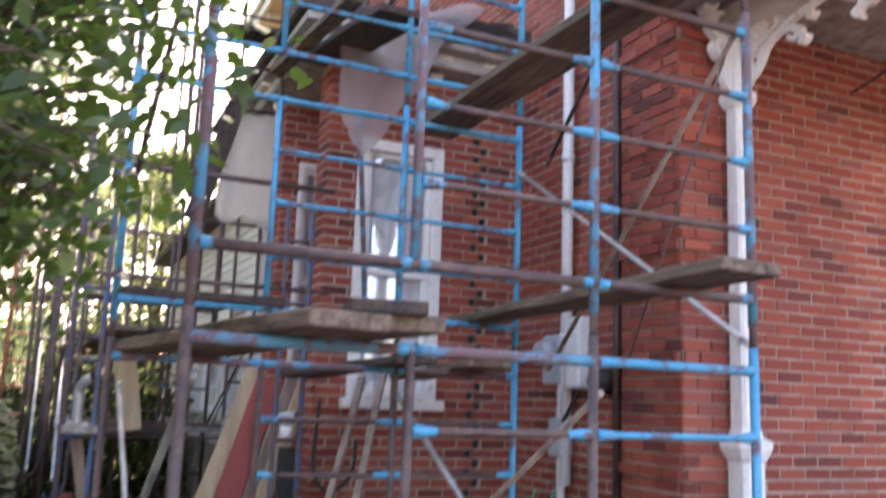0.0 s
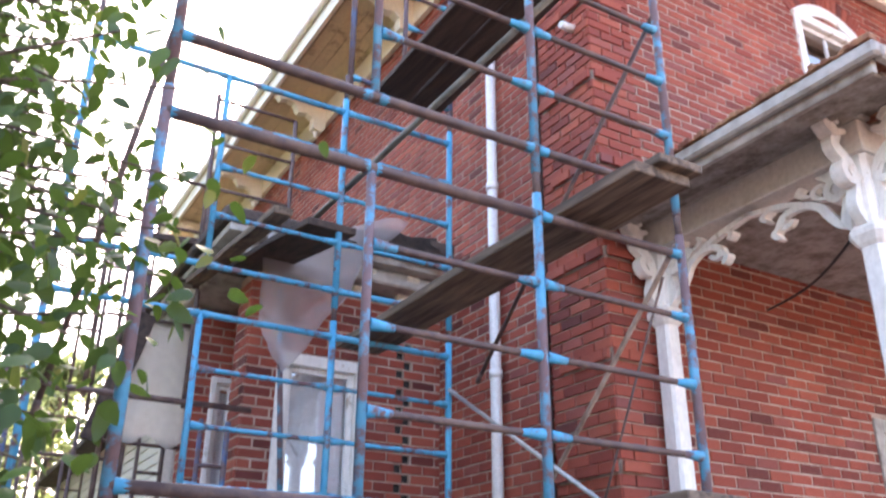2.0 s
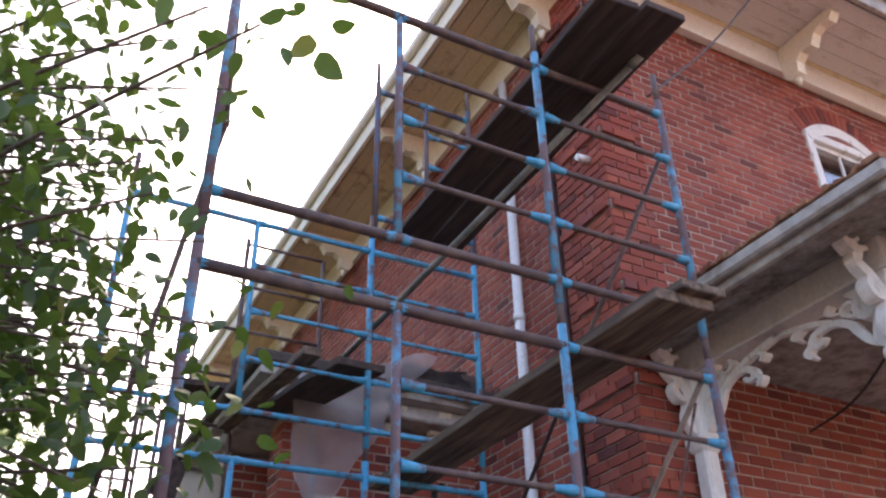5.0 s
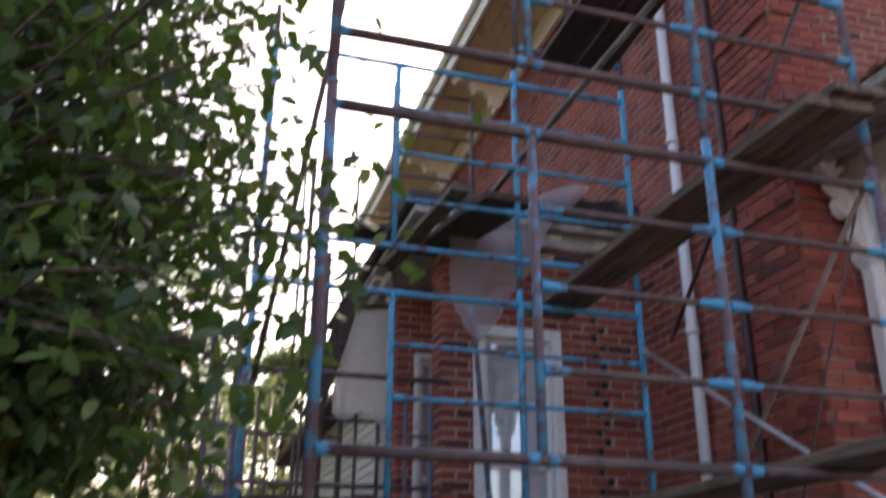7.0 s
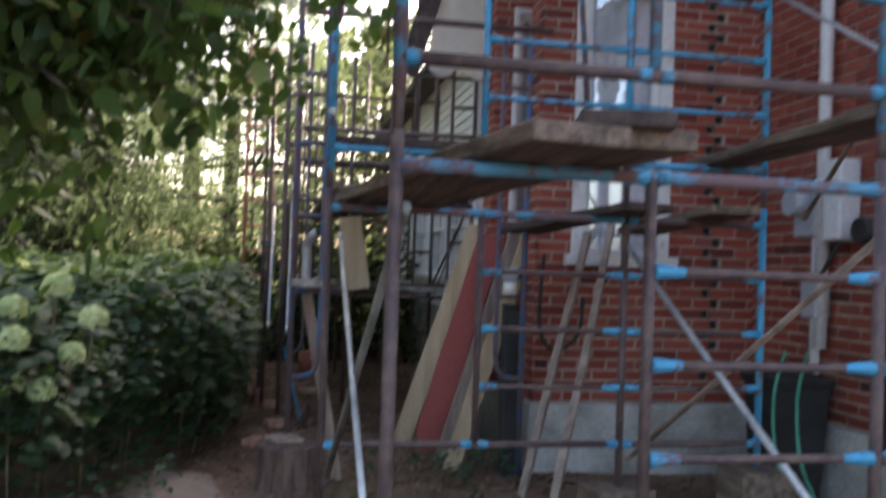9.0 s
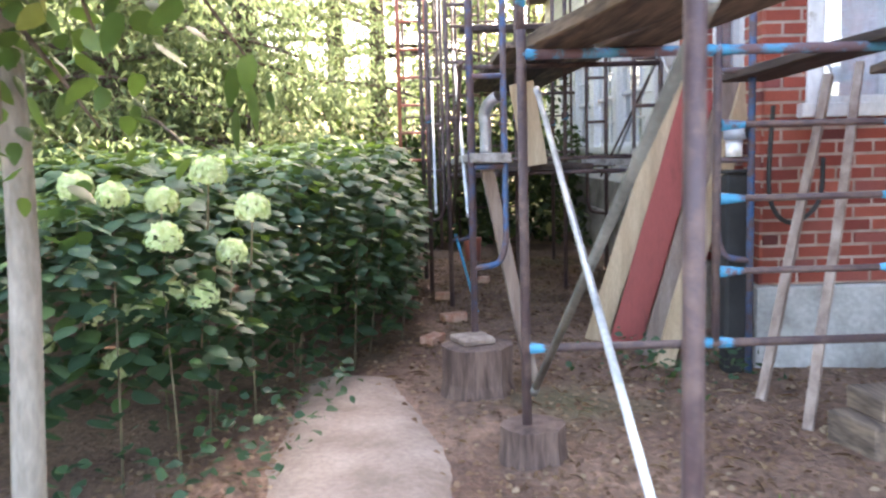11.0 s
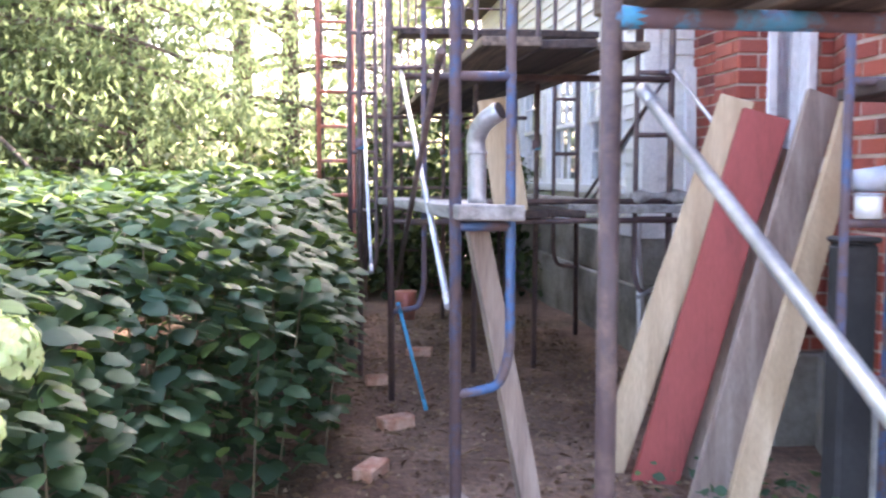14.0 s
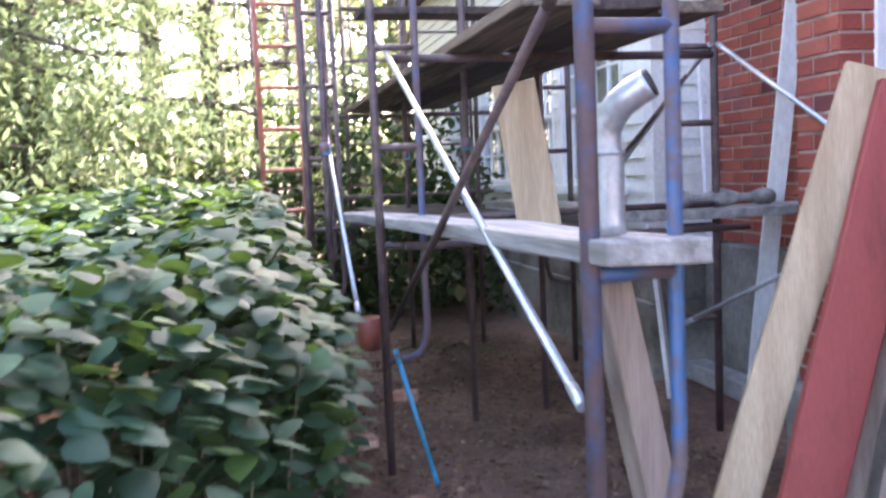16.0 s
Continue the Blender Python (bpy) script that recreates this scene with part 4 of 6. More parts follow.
def ladder_bay(xa, xb, y, z0, z1, post, rung, cuffs, label):
    """A narrow frame: one post and rungs that meet the next frame's post."""
    f = thing("scaffold", ((xa + xb) / 2, y, z0), label, "scaffold", "scaffold frames")
    part("post", tube((xb, y, z0 - 0.12), (xb, y, z1 + 0.1), R), post, f)
    part("coupling_pin", tube((xb, y, z1 + 0.08), (xb, y, z1 + 0.30), R * 0.82), BROWN, f)
    gap = (z1 - z0) / 4
    for k in range(5):
        z = z0 + gap * k
        part("rung" if 0 < k < 4 else "rail", tube((xa, y, z), (xb, y, z), 0.0145 if 0 < k < 4 else R * 0.95, 8), rung, f)
        cuff(f, cuffs, (xa, y, z), (1, 0, 0)), cuff(f, cuffs, (xb, y, z), (-1, 0, 0))
    return f


LEV = [(0.545, 1.68), (1.99, 3.23), (3.55, 4.83)]
scaffold_frame(*XA[:3], YA, *LEV[0], BROWN, WORN, BROWN, BLUE, "brown steel scaffold frame with chipped blue joints on the ground", foot=-0.02)
ladder_bay(XA[2], XA[3], YA, *LEV[0], BLUE, BLUE, BLUE, "bright blue scaffold frame beside the brick pier")
scaffold_frame(*XA[:3], YA, *LEV[1], WORN, BROWN, BROWN, BLUE, "worn blue and brown scaffold frame of the second lift", thick=0.024)
ladder_bay(XA[2], XA[3], YA, *LEV[1], WORN, BROWN, BLUE, "worn scaffold frame with rusty brown rungs")
scaffold_frame(*XA[:3], YA, *LEV[2], WORN, BROWN, BROWN, BLUE, "brown and blue scaffold frame of the third lift", thick=0.024)
ladder_bay(XA[2], XA[3], YA, *LEV[2], WORN, BROWN, BLUE, "tall worn blue scaffold frame beside the upper wall")
scaffold_frame(*XB[:3], YB, 0.45, 1.68, BROWN, WORN, BROWN, BLUE, "brown scaffold frame with blue joints on timber blocks", foot=0.0)
ladder_bay(XB[2], XB[3], YB, 0.45, 1.68, BLUE, BROWN, BLUE, "blue scaffold frame close to the bay wall")
for k, lev in enumerate(LEV[1:]):
    scaffold_frame(*XB[:3], YB, lev[0], lev[1] + 0.02, BLUE, BLUE, BLUE, BLUE, "bright blue painted scaffold frame of an upper lift", thick=0.019)
    ladder_bay(XB[2], XB[3], YB, lev[0], lev[1] + 0.02, BLUE, BLUE, BLUE, "bright blue ladder frame near the house wall")
# guard frame above the deck
f = scaffold_frame(1.98, 2.4, 2.79, YB, 5.15, 6.35, DEEP, DEEP, DEEP, BLUE, "dark blue guard frame above the top deck", rungs=True)
tall = thing("scaffold_pole", (XA[0], YA, 4.9), "tall purple-brown scaffold pole with a blue joint", "pole")
part("pole", tube((XA[0], YA, 4.9), (XA[0] + 0.02, YA, 6.6), R), BROWN, tall)
part("clamp", tube((XA[0], YA, 5.2), (XA[0], YA, 5.27), 0.032), WORN, tall)


def brace(p, q, mat, label, r=0.0135):
    b = thing("cross_brace", p, label, "brace", "cross braces")
    part("tube", tube(p, q, r, 8), mat, b)
    d = (Vector(q) - Vector(p)).normalized()
    for e, s in ((Vector(p), 1), (Vector(q), -1)):
        part("end_fitting", tube(e - d * 0.02 * s, e + d * 0.05 * s, r * 1.15, 8), mat, b)
    return b


brace((XB[3], YB - 0.03, 3.02), (XA[3], YA + 0.03, 1.80), GALV, "thin galvanised brace across the side of the scaffold")
brace((XA[3], YA + 0.04, 3.28), (3.05, YB, 1.75), WOOD_GREY, "grey pole brace between scaffold and wall")
brace((XA[3], YA + 0.03, 4.6), (2.95, YB - 0.1, 3.1), BROWN, "brown diagonal brace beside the brick pier")
brace((2.72, YA + 0.05, 3.1), (2.8, YA + 0.9, 1.7), BROWN, "thin rusty rod beside the porch post", 0.006)
brace((2.44, 2.62, 4.86), (1.86, YB + 0.75, 4.10), DULLSTEEL, "grey galvanised tube under the top deck", 0.021)
brace((XA[2] + 0.02, YA + 0.03, 0.40), (XB[2] + 0.02, YB - 0.03, 1.52), GALV, "galvanised diagonal brace with sun on it", 0.015)
brace((XA[2] + 0.045, YA + 0.03, 1.55), (XB[2] + 0.045, YB - 0.03, 0.38), WOOD_GREY, "dull brown brace crossing the galvanised one", 0.014)
brace((XA[0] - 0.03, YA + 0.03, 0.465), (XB[0] + 0.06, YB - 0.03, 1.53), GALV, "bright galvanised brace between the corner posts", 0.0122)
brace((XA[0] + 0.03, YA + 0.02, 1.55), (XB[0] + 0.03, YB - 0.02, 0.27), DULLSTEEL, "dull grey steel brace crossing the bright one", 0.016)
brace((0.55, YA + 0.5, 4.3), (0.42, YA + 0.25, 6.4), BROWN, "thin brown pole beside the corner post", 0.014)
brace((0.30, 4.0, 2.4), (0.55, 3.4, 4.3), BROWN, "thin dark pole among the leaves", 0.014)
brace((2.15, 6.1, 2.2), (1.95, 6.05, 4.4), WORN, "slim grey-blue prop before the bay window", 0.02)

# frames further along
YC = 6.05


def step_frame(x, y, width, z0, z1, rungs, mats, label, foot=None):
    """The ladder leg of a walk-through frame: post, inner tube that bends in at the foot, short rungs."""
    f = thing("scaffold", (x, y, 0), label, "scaffold", "walk-through frames")
    part("post", tube((x, y, 0.02 if foot is None else foot), (x, y, z1), R * 0.95), mats[0], f)
    s = 1 if width > 0 else -1
    xi = x + width
    pts = [(xi, y, z1), (xi, y, z0 + 0.16), (xi - s * 0.02, y, z0 + 0.07), (xi - s * 0.06, y, z0 + 0.02), (x, y, z0)]
    part("inner_tube", bent([pts[0]] + curve_through(pts[1:], 4), R * 0.8), mats[1], f)
    for z in rungs:
        part("rung", tube((x, y, z), (xi, y, z), R * 0.75, 8), mats[2], f)
    return f


step_frame(0.175, YC, 0.182, 0.652, 3.3, (1.205, 1.687, 2.15, 2.6, 3.05), (DEEP, MIDBLUE, DEEP), "blue and brown walk-through scaffold leg on a stump", foot=0.3)
step_frame(1.70, YC, -0.18, 0.652, 2.9, (1.205, 1.687, 2.15, 2.6), (MIDBLUE, DEEP, DEEP), "dark blue walk-through scaffold leg by the bay corner")
step_frame(0.112, 8.42, 0.2, 0.56, 3.4, (1.1, 1.55, 2.0, 2.45, 2.9), (BROWN, DEEP, BROWN), "dark walk-through scaffold leg behind the bush")
step_frame(1.86, 8.5, -0.22, 0.62, 3.4, (1.1, 1.62, 2.0, 2.45, 2.9), (BROWN, BROWN, BROWN), "brown walk-through scaffold leg near the sunroom")
step_frame(-0.10, 10.0, 0.2, 0.6, 3.6, (1.1, 1.55, 2.0, 2.45), (BROWN, BROWN, BROWN), "dark scaffold leg further along the house")
step_frame(1.8, 10.4, -0.2, 0.6, 3.6, (1.1, 1.55, 2.0, 2.45), (BROWN, BROWN, BROWN), "dark scaffold leg against the sunroom")
step_frame(0.1, 12.6, 0.2, 0.6, 3.6, (1.1, 1.55, 2.0), (BROWN, BROWN, BROWN), "far scaffold leg in the sun")
step_frame(-0.35, 11.0, 0.3, 0.5, 5.2, (1.2, 1.5, 1.8, 2.1, 2.4, 2.7, 3.0, 3.3, 3.6, 3.9, 4.2, 4.5), (REDTUBE, REDTUBE, REDTUBE), "tall reddish scaffold ladder by the trees")
for y, zz in ((6.05, 3.0), (8.5, 1.96), (10.4, 3.3), (12.6, 1.99)):
    f = thing("scaffold", (1.1, y, zz), "dark horizontal scaffold rails across the passage", "rail", "scaffold rails")
    part("rail", tube((0.2, y, zz), (1.85, y, zz), R), BROWN, f)
    part("rail", tube((0.2, y, zz - 0.75), (1.85, y, zz - 0.75), R * 0.8), BROWN, f)
for x, y0, y1, za, zb in ((0.0, 8.5, 10.0, 0.80, 1.95), (0.0, 10.4, 12.6, 2.2, 1.0), (1.83, 8.5, 10.4, 2.0, 1.0)):
    brace((x, y0, za), (x, y1, zb), GALV, "thin diagonal brace along the passage", 0.012)
brace((0.13, 6.08, 1.76), (0.14, 8.40, 0.72), BROWN, "rusty brace crossing the bright one along the passage", 0.0125)
brace((0.18, 8.7, 2.10), (0.155, 6.08, 0.95), GALV, "bright aluminium brace along the passage", 0.0125)
brace((0.155, 8.39, 0.60), (0.31, 8.35, -0.01), BLUE, "blue brace running down to the ground", 0.012)
brace((1.86, 8.45, 2.0), (1.72, 7.25, 1.45), GALV, "thin grey brace by the bay corner", 0.012)
brace((1.84, 8.5, 2.0), (1.75, 10.4, 1.0), BROWN, "dark brace before the sunroom windows", 0.012)
brace((1.66, 8.45, 0.62), (1.9, 7.6, 1.05), GALV, "thin grey stay near the ground", 0.012)
for k, (x, y, top) in enumerate(((-0.35, 13.4, 4.6), (0.55, 13.4, 4.2), (1.35, 14.2, 4.6), (0.1, 15.6, 5.0), (1.0, 16.4, 4.4), (-0.5, 17.2, 4.8))):
    f = thing("scaffold", (x, y, 0), "thin dark scaffold frame far along the house", "scaffold", "far scaffold frames")
    for dx in (0.0, 0.72):
        part("post", tube((x + dx, y, -0.03), (x + dx, y, top), R * 0.9, 8), BROWN, f)
    z = 0.5
    while z < top:
        part("rung", tube((x, y, z), (x + 0.72, y, z), R * 0.6, 6), BROWN, f)
        z += 0.42
    part("brace", tube((x, y + 0.02, 0.4), (x + 0.1, y + 1.6, 1.9), R * 0.5, 6), GALV if k % 2 else BROWN, f)
# far tall frames seen over the bay roof and through the trees
for x, y, z0, z1, mat in ((0.9, 7.1, 3.2, 5.2, BROWN), (1.62, 7.1, 4.2, 6.1, BROWN), (0.5, 9.2, 3.5, 5.3, BROWN), (1.3, 11.2, 4.0, 7.2, BROWN)):
    f = thing("scaffold", (x, y, z0), "rusty brown guard frame above the bay roof", "scaffold", "scaffold frames")
    part("post", tube((x, y, z0), (x, y, z1), R), mat, f)
    part("post", tube((x + 0.75, y, z0), (x + 0.75, y, z1 - 0.05), R), mat, f)
    for z in (z1 - 0.05, z1 - 0.5, z1 - 0.95):
        part("rail", tube((x, y, z), (x + 0.75, y, z), R * 0.75, 8), mat, f)


def plank(p, q, w, mat, label, h=0.045, roll=0.0, group="planks"):
    b = thing("plank", (Vector(p) + Vector(q)) / 2, label, "plank", group)
    part("board", beam(p, q, w, h, roll, 0.005, 0.012, 7), mat, b)
    return b


# top deck, second-lift planks, low platform
plank((2.13, 2.36, 4.895), (2.17, 4.80, 4.905), 0.24, WOOD_DARK, "dark stained plank of the high deck")
plank((2.38, 2.31, 4.895), (2.42, 4.76, 4.905), 0.24, WOOD_DARK, "dark stained plank of the high deck")
plank((2.28, 2.45, 3.31), (2.27, 5.25, 3.31), 0.30, WOOD, "long weathered plank laid over the second lift", 0.05)
plank((2.35, 2.40, 3.36), (2.34, 4.0, 3.36), 0.24, WOOD, "short weathered plank with red paint on its end", 0.04)
plank((2.39, 2.45, 2.042), (2.57, 5.2, 2.042), 0.28, WOOD, "weathered grey plank with a split end", 0.05)
plank((0.83, 2.46, 1.735), (0.48, 5.15, 1.735), 0.27, WOOD, "thick weathered plank on the low platform", 0.055)
plank((1.08, 2.56, 1.745), (0.78, 5.12, 1.735), 0.23, WOOD, "weathered plank on the low platform", 0.055)
plank((0.97, 2.52, 1.79), (1.16, 3.3, 1.79), 0.25, WOOD_DARK, "short dark plank lying on the others", 0.045)
plank((1.95, 4.6, 1.73), (1.72, 6.25, 1.66), 0.28, WOOD_DARK, "dark plank between the frame and the bay")
plank((2.4, 4.55, 1.735), (2.55, 6.2, 1.68), 0.26, WOOD, "weathered plank below the bay window")
plank((1.90, 4.92, 3.97), (1.84, 6.60, 4.20), 0.34, WOOD_DARK, "dark plank sloping up to the bay roof", 0.05)
plank((1.55, 4.85, 3.96), (1.60, 7.1, 4.25), 0.12, WOOD, "narrow weathered board beside the plank", 0.05)
plank((0.36, 5.08, 2.03), (1.25, 5.02, 2.03), 0.26, WOOD_DARK, "dark cross plank behind the frame", 0.05)
plank((1.15, 7.05, 4.50), (1.95, 6.95, 4.52), 0.3, WOOD_DARK, "stacked dark planks by the bay roof", 0.05)
plank((1.20, 7.2, 4.56), (2.0, 7.1, 4.58), 0.28, WOOD_DARK, "stacked dark planks by the bay roof", 0.05)
for k in range(3):
    plank((0.62 + 0.31 * k, 7.35 + 0.12 * (k % 3), 2.0 + 0.01 * k), (0.60 + 0.31 * k, 12.6, 2.04 + 0.01 * k), 0.29, WOOD_DARK if k % 2 else WOOD, "dark planks of the roofed passage", 0.045)
plank((0.30, 10.3, 2.50), (1.9, 10.3, 2.50), 0.3, WOOD_DARK, "dark plank across the passage", 0.05)
plank((0.275, 5.95, 1.255), (0.22, 10.2, 1.17), 0.22, WOOD_GREYY, "grey plank laid along the walk-through frames", 0.05)
plank((1.2, 8.55, 1.17), (2.42, 8.5, 1.165), 0.28, WOOD_GREYY, "grey plank on brackets by the sunroom", 0.05)
plank((1.55, 8.85, 1.17), (1.5, 11.2, 1.17), 0.26, WOOD_GREYY, "weathered board beside the bay corner", 0.05)

# boards leaning on the bay's side wall
def leaning(foot, top, w, mat, label, h=0.04, roll=0.0):
    b = thing("leaning_board", foot, label, "board", "leaning boards")
    part("board", beam(foot, top, w, h, roll, 0.004, 0.010, 8), mat, b)
    return b


leaning((1.05, 7.16, -0.03), (1.60, 7.05, 1.72), 0.15, WOOD_PALE, "pale yellow board leaning beside the bay wall", 0.04, 78)
leaning((1.20, 6.95, -0.03), (1.70, 6.98, 1.64), 0.205, REDBOARD, "red painted board leaning beside the bay wall", 0.04, 72)
leaning((1.38, 6.98, -0.03), (1.79, 7.02, 1.50), 0.11, WOOD_GREY, "grey weathered board leaning on the bay wall", 0.04, 75)
leaning((1.31, 6.66, -0.03), (1.90, 6.86, 1.72), 0.15, WOOD_GREY, "split grey board leaning on the bay wall", 0.035, 70)
leaning((1.30, 6.38, -0.03), (1.90, 6.62, 1.66), 0.115, WOOD_PALE, "pale split board leaning on the bay corner", 0.035, 65)
leaning((1.61, 5.65, -0.03), (2.23, 6.30, 1.66), 0.05, WOOD_GREY, "thin grey pole leaning on the bay window", 0.04)
leaning((1.65, 5.17, -0.03), (2.41, 6.30, 1.73), 0.05, WOOD_GREY, "thin pale pole leaning on the bay window", 0.04)
leaning((2.20, 8.75, -0.03), (2.50, 8.72, 2.45), 0.10, WHITE, "white trim board propped on the brick wall", 0.03, 80)
leaning((0.51, 6.20, -0.03), (0.27, 6.20, 1.19), 0.10, WOOD_GREY, "rough split timber leaning on the scaffold leg", 0.07)
leaning((2.02, 9.35, -0.03), (2.09, 9.74, 1.02), 0.09, WHITE, "dirty white trim board leaning on the sunroom foundation", 0.03, 60)
leaning((2.44, 9.55, 0.89), (2.50, 9.74, 2.2), 0.09, WHITE, "white trim board propped on the clapboards", 0.03, 20)
for k in range(3):
    plank((0.62 + 0.26 * k, 8.1 + 0.1 * k, 1.145), (0.60 + 0.26 * k, 12.4, 1.13), 0.25, WOOD_DARK, "dark plank laid across the far walk-through frames", 0.045)
for y in (8.27, 10.42, 12.62):
    f = thing("scaffold", (1.1, y, 1.1), "thin brown bearer tube under the far planks", "rail", "scaffold rails")
    part("rail", tube((0.2, y, 1.103), (1.9, y, 1.103), R * 0.8), BROWN, f)
for x, y in ((0.75, 9.3), (1.2, 9.35), (0.8, 11.5), (1.4, 11.5), (-0.05, 9.3), (1.55, 12.6)):
    f = thing("scaffold_pole", (x, y, 0), "dark scaffold pole standing in the passage", "pole", "passage poles")
    part("pole", tube((x, y, -0.03), (x + 0.02, y, 3.5), R * 0.9), BROWN, f)
    part("clamp", tube((x + 0.008, y, 1.55), (x + 0.008, y, 1.62), R * 1.5), WORN, f)
leaning((0.78, 8.10, 1.168), (0.68, 8.12, 1.80), 0.19, WOOD_PALE, "rough wide slab of pale wood standing on the planks", 0.03, 95)
# ---- things by the house ----
def pipe_run(name, pts, r, mat, label, category, clips=(), seg=10):
    p = thing(name, pts[0], label, category)
    part("pipe", bent(pts, r, seg), mat, p)
    for c, n in clips:
        c, n = Vector(c), Vector(n)
        part("clip", tube(c - n * 0.03, c + n * 0.03, r * 1.25, seg), mat, p)
    return p


pipe_run("downpipe", [(XS - 0.075, 5.42, 7.45), (XS - 0.075, 5.42, 3.0), (XS - 0.075, 5.42, 0.95)], 0.042, PIPE_WHITE, "long pale downpipe on the brick side wall", "downpipe", [((XS - 0.075, 5.42, z), (0, 0, 1)) for z in (6.4, 4.9, 3.35, 2.0)])
pipe_run("conduit", [(XS - 0.055, 4.83, 7.4), (XS - 0.055, 4.83, 2.0), (XS - 0.055, 4.83, 0.4)], 0.028, PIPE_DARK, "dark brown pipe beside the corner pier", "pipe")
lamp = thing("wall_knob", (XS - 0.15, 4.28, 5.7), "small white insulator on the pier", "insulator")
part("knob", tube((XS - 0.22, 4.28, 5.7), (XS - 0.10, 4.28, 5.7), 0.028, 10, 0.034), WHITE, lamp)

# electricity meter with its boxes
meter = thing("electric_meter", (XS - 0.12, 5.45, 1.8), "grey electric meter with conduit boxes on brick", "meter")
part("meter_base", box(XS - 0.13, 5.42, 1.66, XS - 0.012, 5.66, 2.02, 0.012), GREYBOX, meter)
part("meter_dial", tube((XS - 0.24, 5.54, 1.88), (XS - 0.13, 5.54, 1.88), 0.085, 14), GREYBOX, meter, "round glass meter dial")
part("cover_box", box(XS - 0.16, 5.13, 1.63, XS - 0.012, 5.30, 2.13, 0.012), PIPE_WHITE, meter, "tall pale grey cover box")
part("lower_conduit", tube((XS - 0.07, 5.48, 0.5), (XS - 0.07, 5.48, 1.66), 0.032), PIPE_WHITE, meter)
part("junction_box", box(XS - 0.13, 5.40, 1.14, XS - 0.02, 5.56, 1.42, 0.01), GREYBOX, meter)
part("cable", bent(curve_through([(XS - 0.09, 5.22, 1.63), (XS - 0.15, 5.28, 1.45), (XS - 0.10, 5.42, 1.40)], 5), 0.014), BLACK, meter)
vent = thing("vent_hood", (XS - 0.1, 4.98, 1.68), "black round vent hood on the wall", "vent")
part("hood", tube((XS - 0.16, 4.95, 1.68), (XS - 0.01, 4.95, 1.68), 0.075, 14, 0.085), BLACK, vent)

# duct standing on the plank
duct = thing("metal_duct", (0.26, 6.15, 1.278), "galvanised elbow duct standing on the plank", "duct")
part("pipe", bent(curve_through([(0.262, 6.15, 1.278), (0.262, 6.15, 1.42), (0.258, 6.15, 1.49), (0.28, 6.12, 1.545), (0.325, 6.085, 1.58)], 5), 0.032, 14), GALV, duct)
part("seam", tube((0.262, 6.15, 1.44), (0.262, 6.15, 1.45), 0.035, 14), GALV, duct)
# solid black disc in place of the shaded inside of the duct
part("opening", tube((0.323, 6.087, 1.579), (0.330, 6.082, 1.583), 0.030, 14), BLACK, duct, "black disc painting the shade inside the open mouth")

# stump, blocks, loose bricks
def stump(x, y, r, h, label):
    s = thing("tree_stump", (x, y, 0), label, "stump")
    bm = bmesh.new()
    rings = []
    for z in (-0.08, 0.05, h * 0.6, h):
        rings.append([bm.verts.new((x + math.cos(a) * r * q, y + math.sin(a) * r * q, z)) for a in (2 * math.pi * k / 20 for k in range(20)) for q in (1 + 0.16 * noise.noise(Vector((math.cos(a) * 2, math.sin(a) * 2, z))) + (0.15 if z < 0 else 0),)])
    for a, b in zip(rings, rings[1:]):
        for k in range(20):
            bm.faces.new((a[k], a[(k + 1) % 20], b[(k + 1) % 20], b[k]))
    bm.faces.new(rings[-1])
    part("wood", bm, STUMPWOOD, s)
    return s


stump(0.18, 5.98, 0.19, 0.243, "short sawn stump under the scaffold leg")
stump(0.36, 4.95, 0.14, 0.12, "low sawn log under the corner post")


def block(name, x, y, z, sx, sy, sz, turn, mat, label, group=""):
    b = thing(name, (x, y, z), label, name.split("_")[-1], group)
    bm = box(-sx / 2, -sy / 2, 0, sx / 2, sy / 2, sz, 0.008)
    for v in bm.verts:
        v.co += noise.noise_vector(v.co * 9 + Vector((x * 5, y * 5, 0))) * 0.008
    bmesh.ops.transform(bm, matrix=Matrix.Translation((x, y, z)) @ Matrix.Rotation(radians(turn), 4, "Z"), verts=bm.verts)
    part("body", bm, mat, b)
    return b


block("wood_block", 0.16, 6.03, 0.245, 0.19, 0.2, 0.035, 20, WOOD_GREY, "pale wooden pad on the stump")
block("wood_block", 0.26, 4.05, -0.03, 0.11, 0.15, 0.09, 10, BRICKLOOSE, "worn brown block on the path edge")
block("timber_block", 1.95, 4.95, 0.12, 0.34, 0.26, 0.10, 8, WOOD, "grey timber block under a scaffold post", "blocks")
block("timber_block", 1.90, 4.93, -0.03, 0.40, 0.30, 0.15, 14, WOOD, "grey timber block under a scaffold post", "blocks")
block("timber_block", 2.785, 4.95, -0.03, 0.34, 0.28, 0.34, 4, WOOD, "stacked timber under the blue frame", "blocks")
block("loose_brick", 0.11, 8.0, -0.03, 0.2, 0.1, 0.07, 25, BRICKLOOSE, "loose pale red brick on the earth", "loose bricks")
block("loose_brick", 0.42, 9.9, -0.02, 0.2, 0.1, 0.06, -15, BRICKLOOSE, "loose pale red brick on the earth", "loose bricks")
block("loose_brick", -0.06, 7.22, -0.03, 0.2, 0.1, 0.07, 60, BRICKLOOSE, "loose brick by the bush", "loose bricks")
block("loose_brick", 0.05, 9.0, -0.02, 0.15, 0.1, 0.06, 5, BRICKLOOSE, "broken brick half on the earth", "loose bricks")
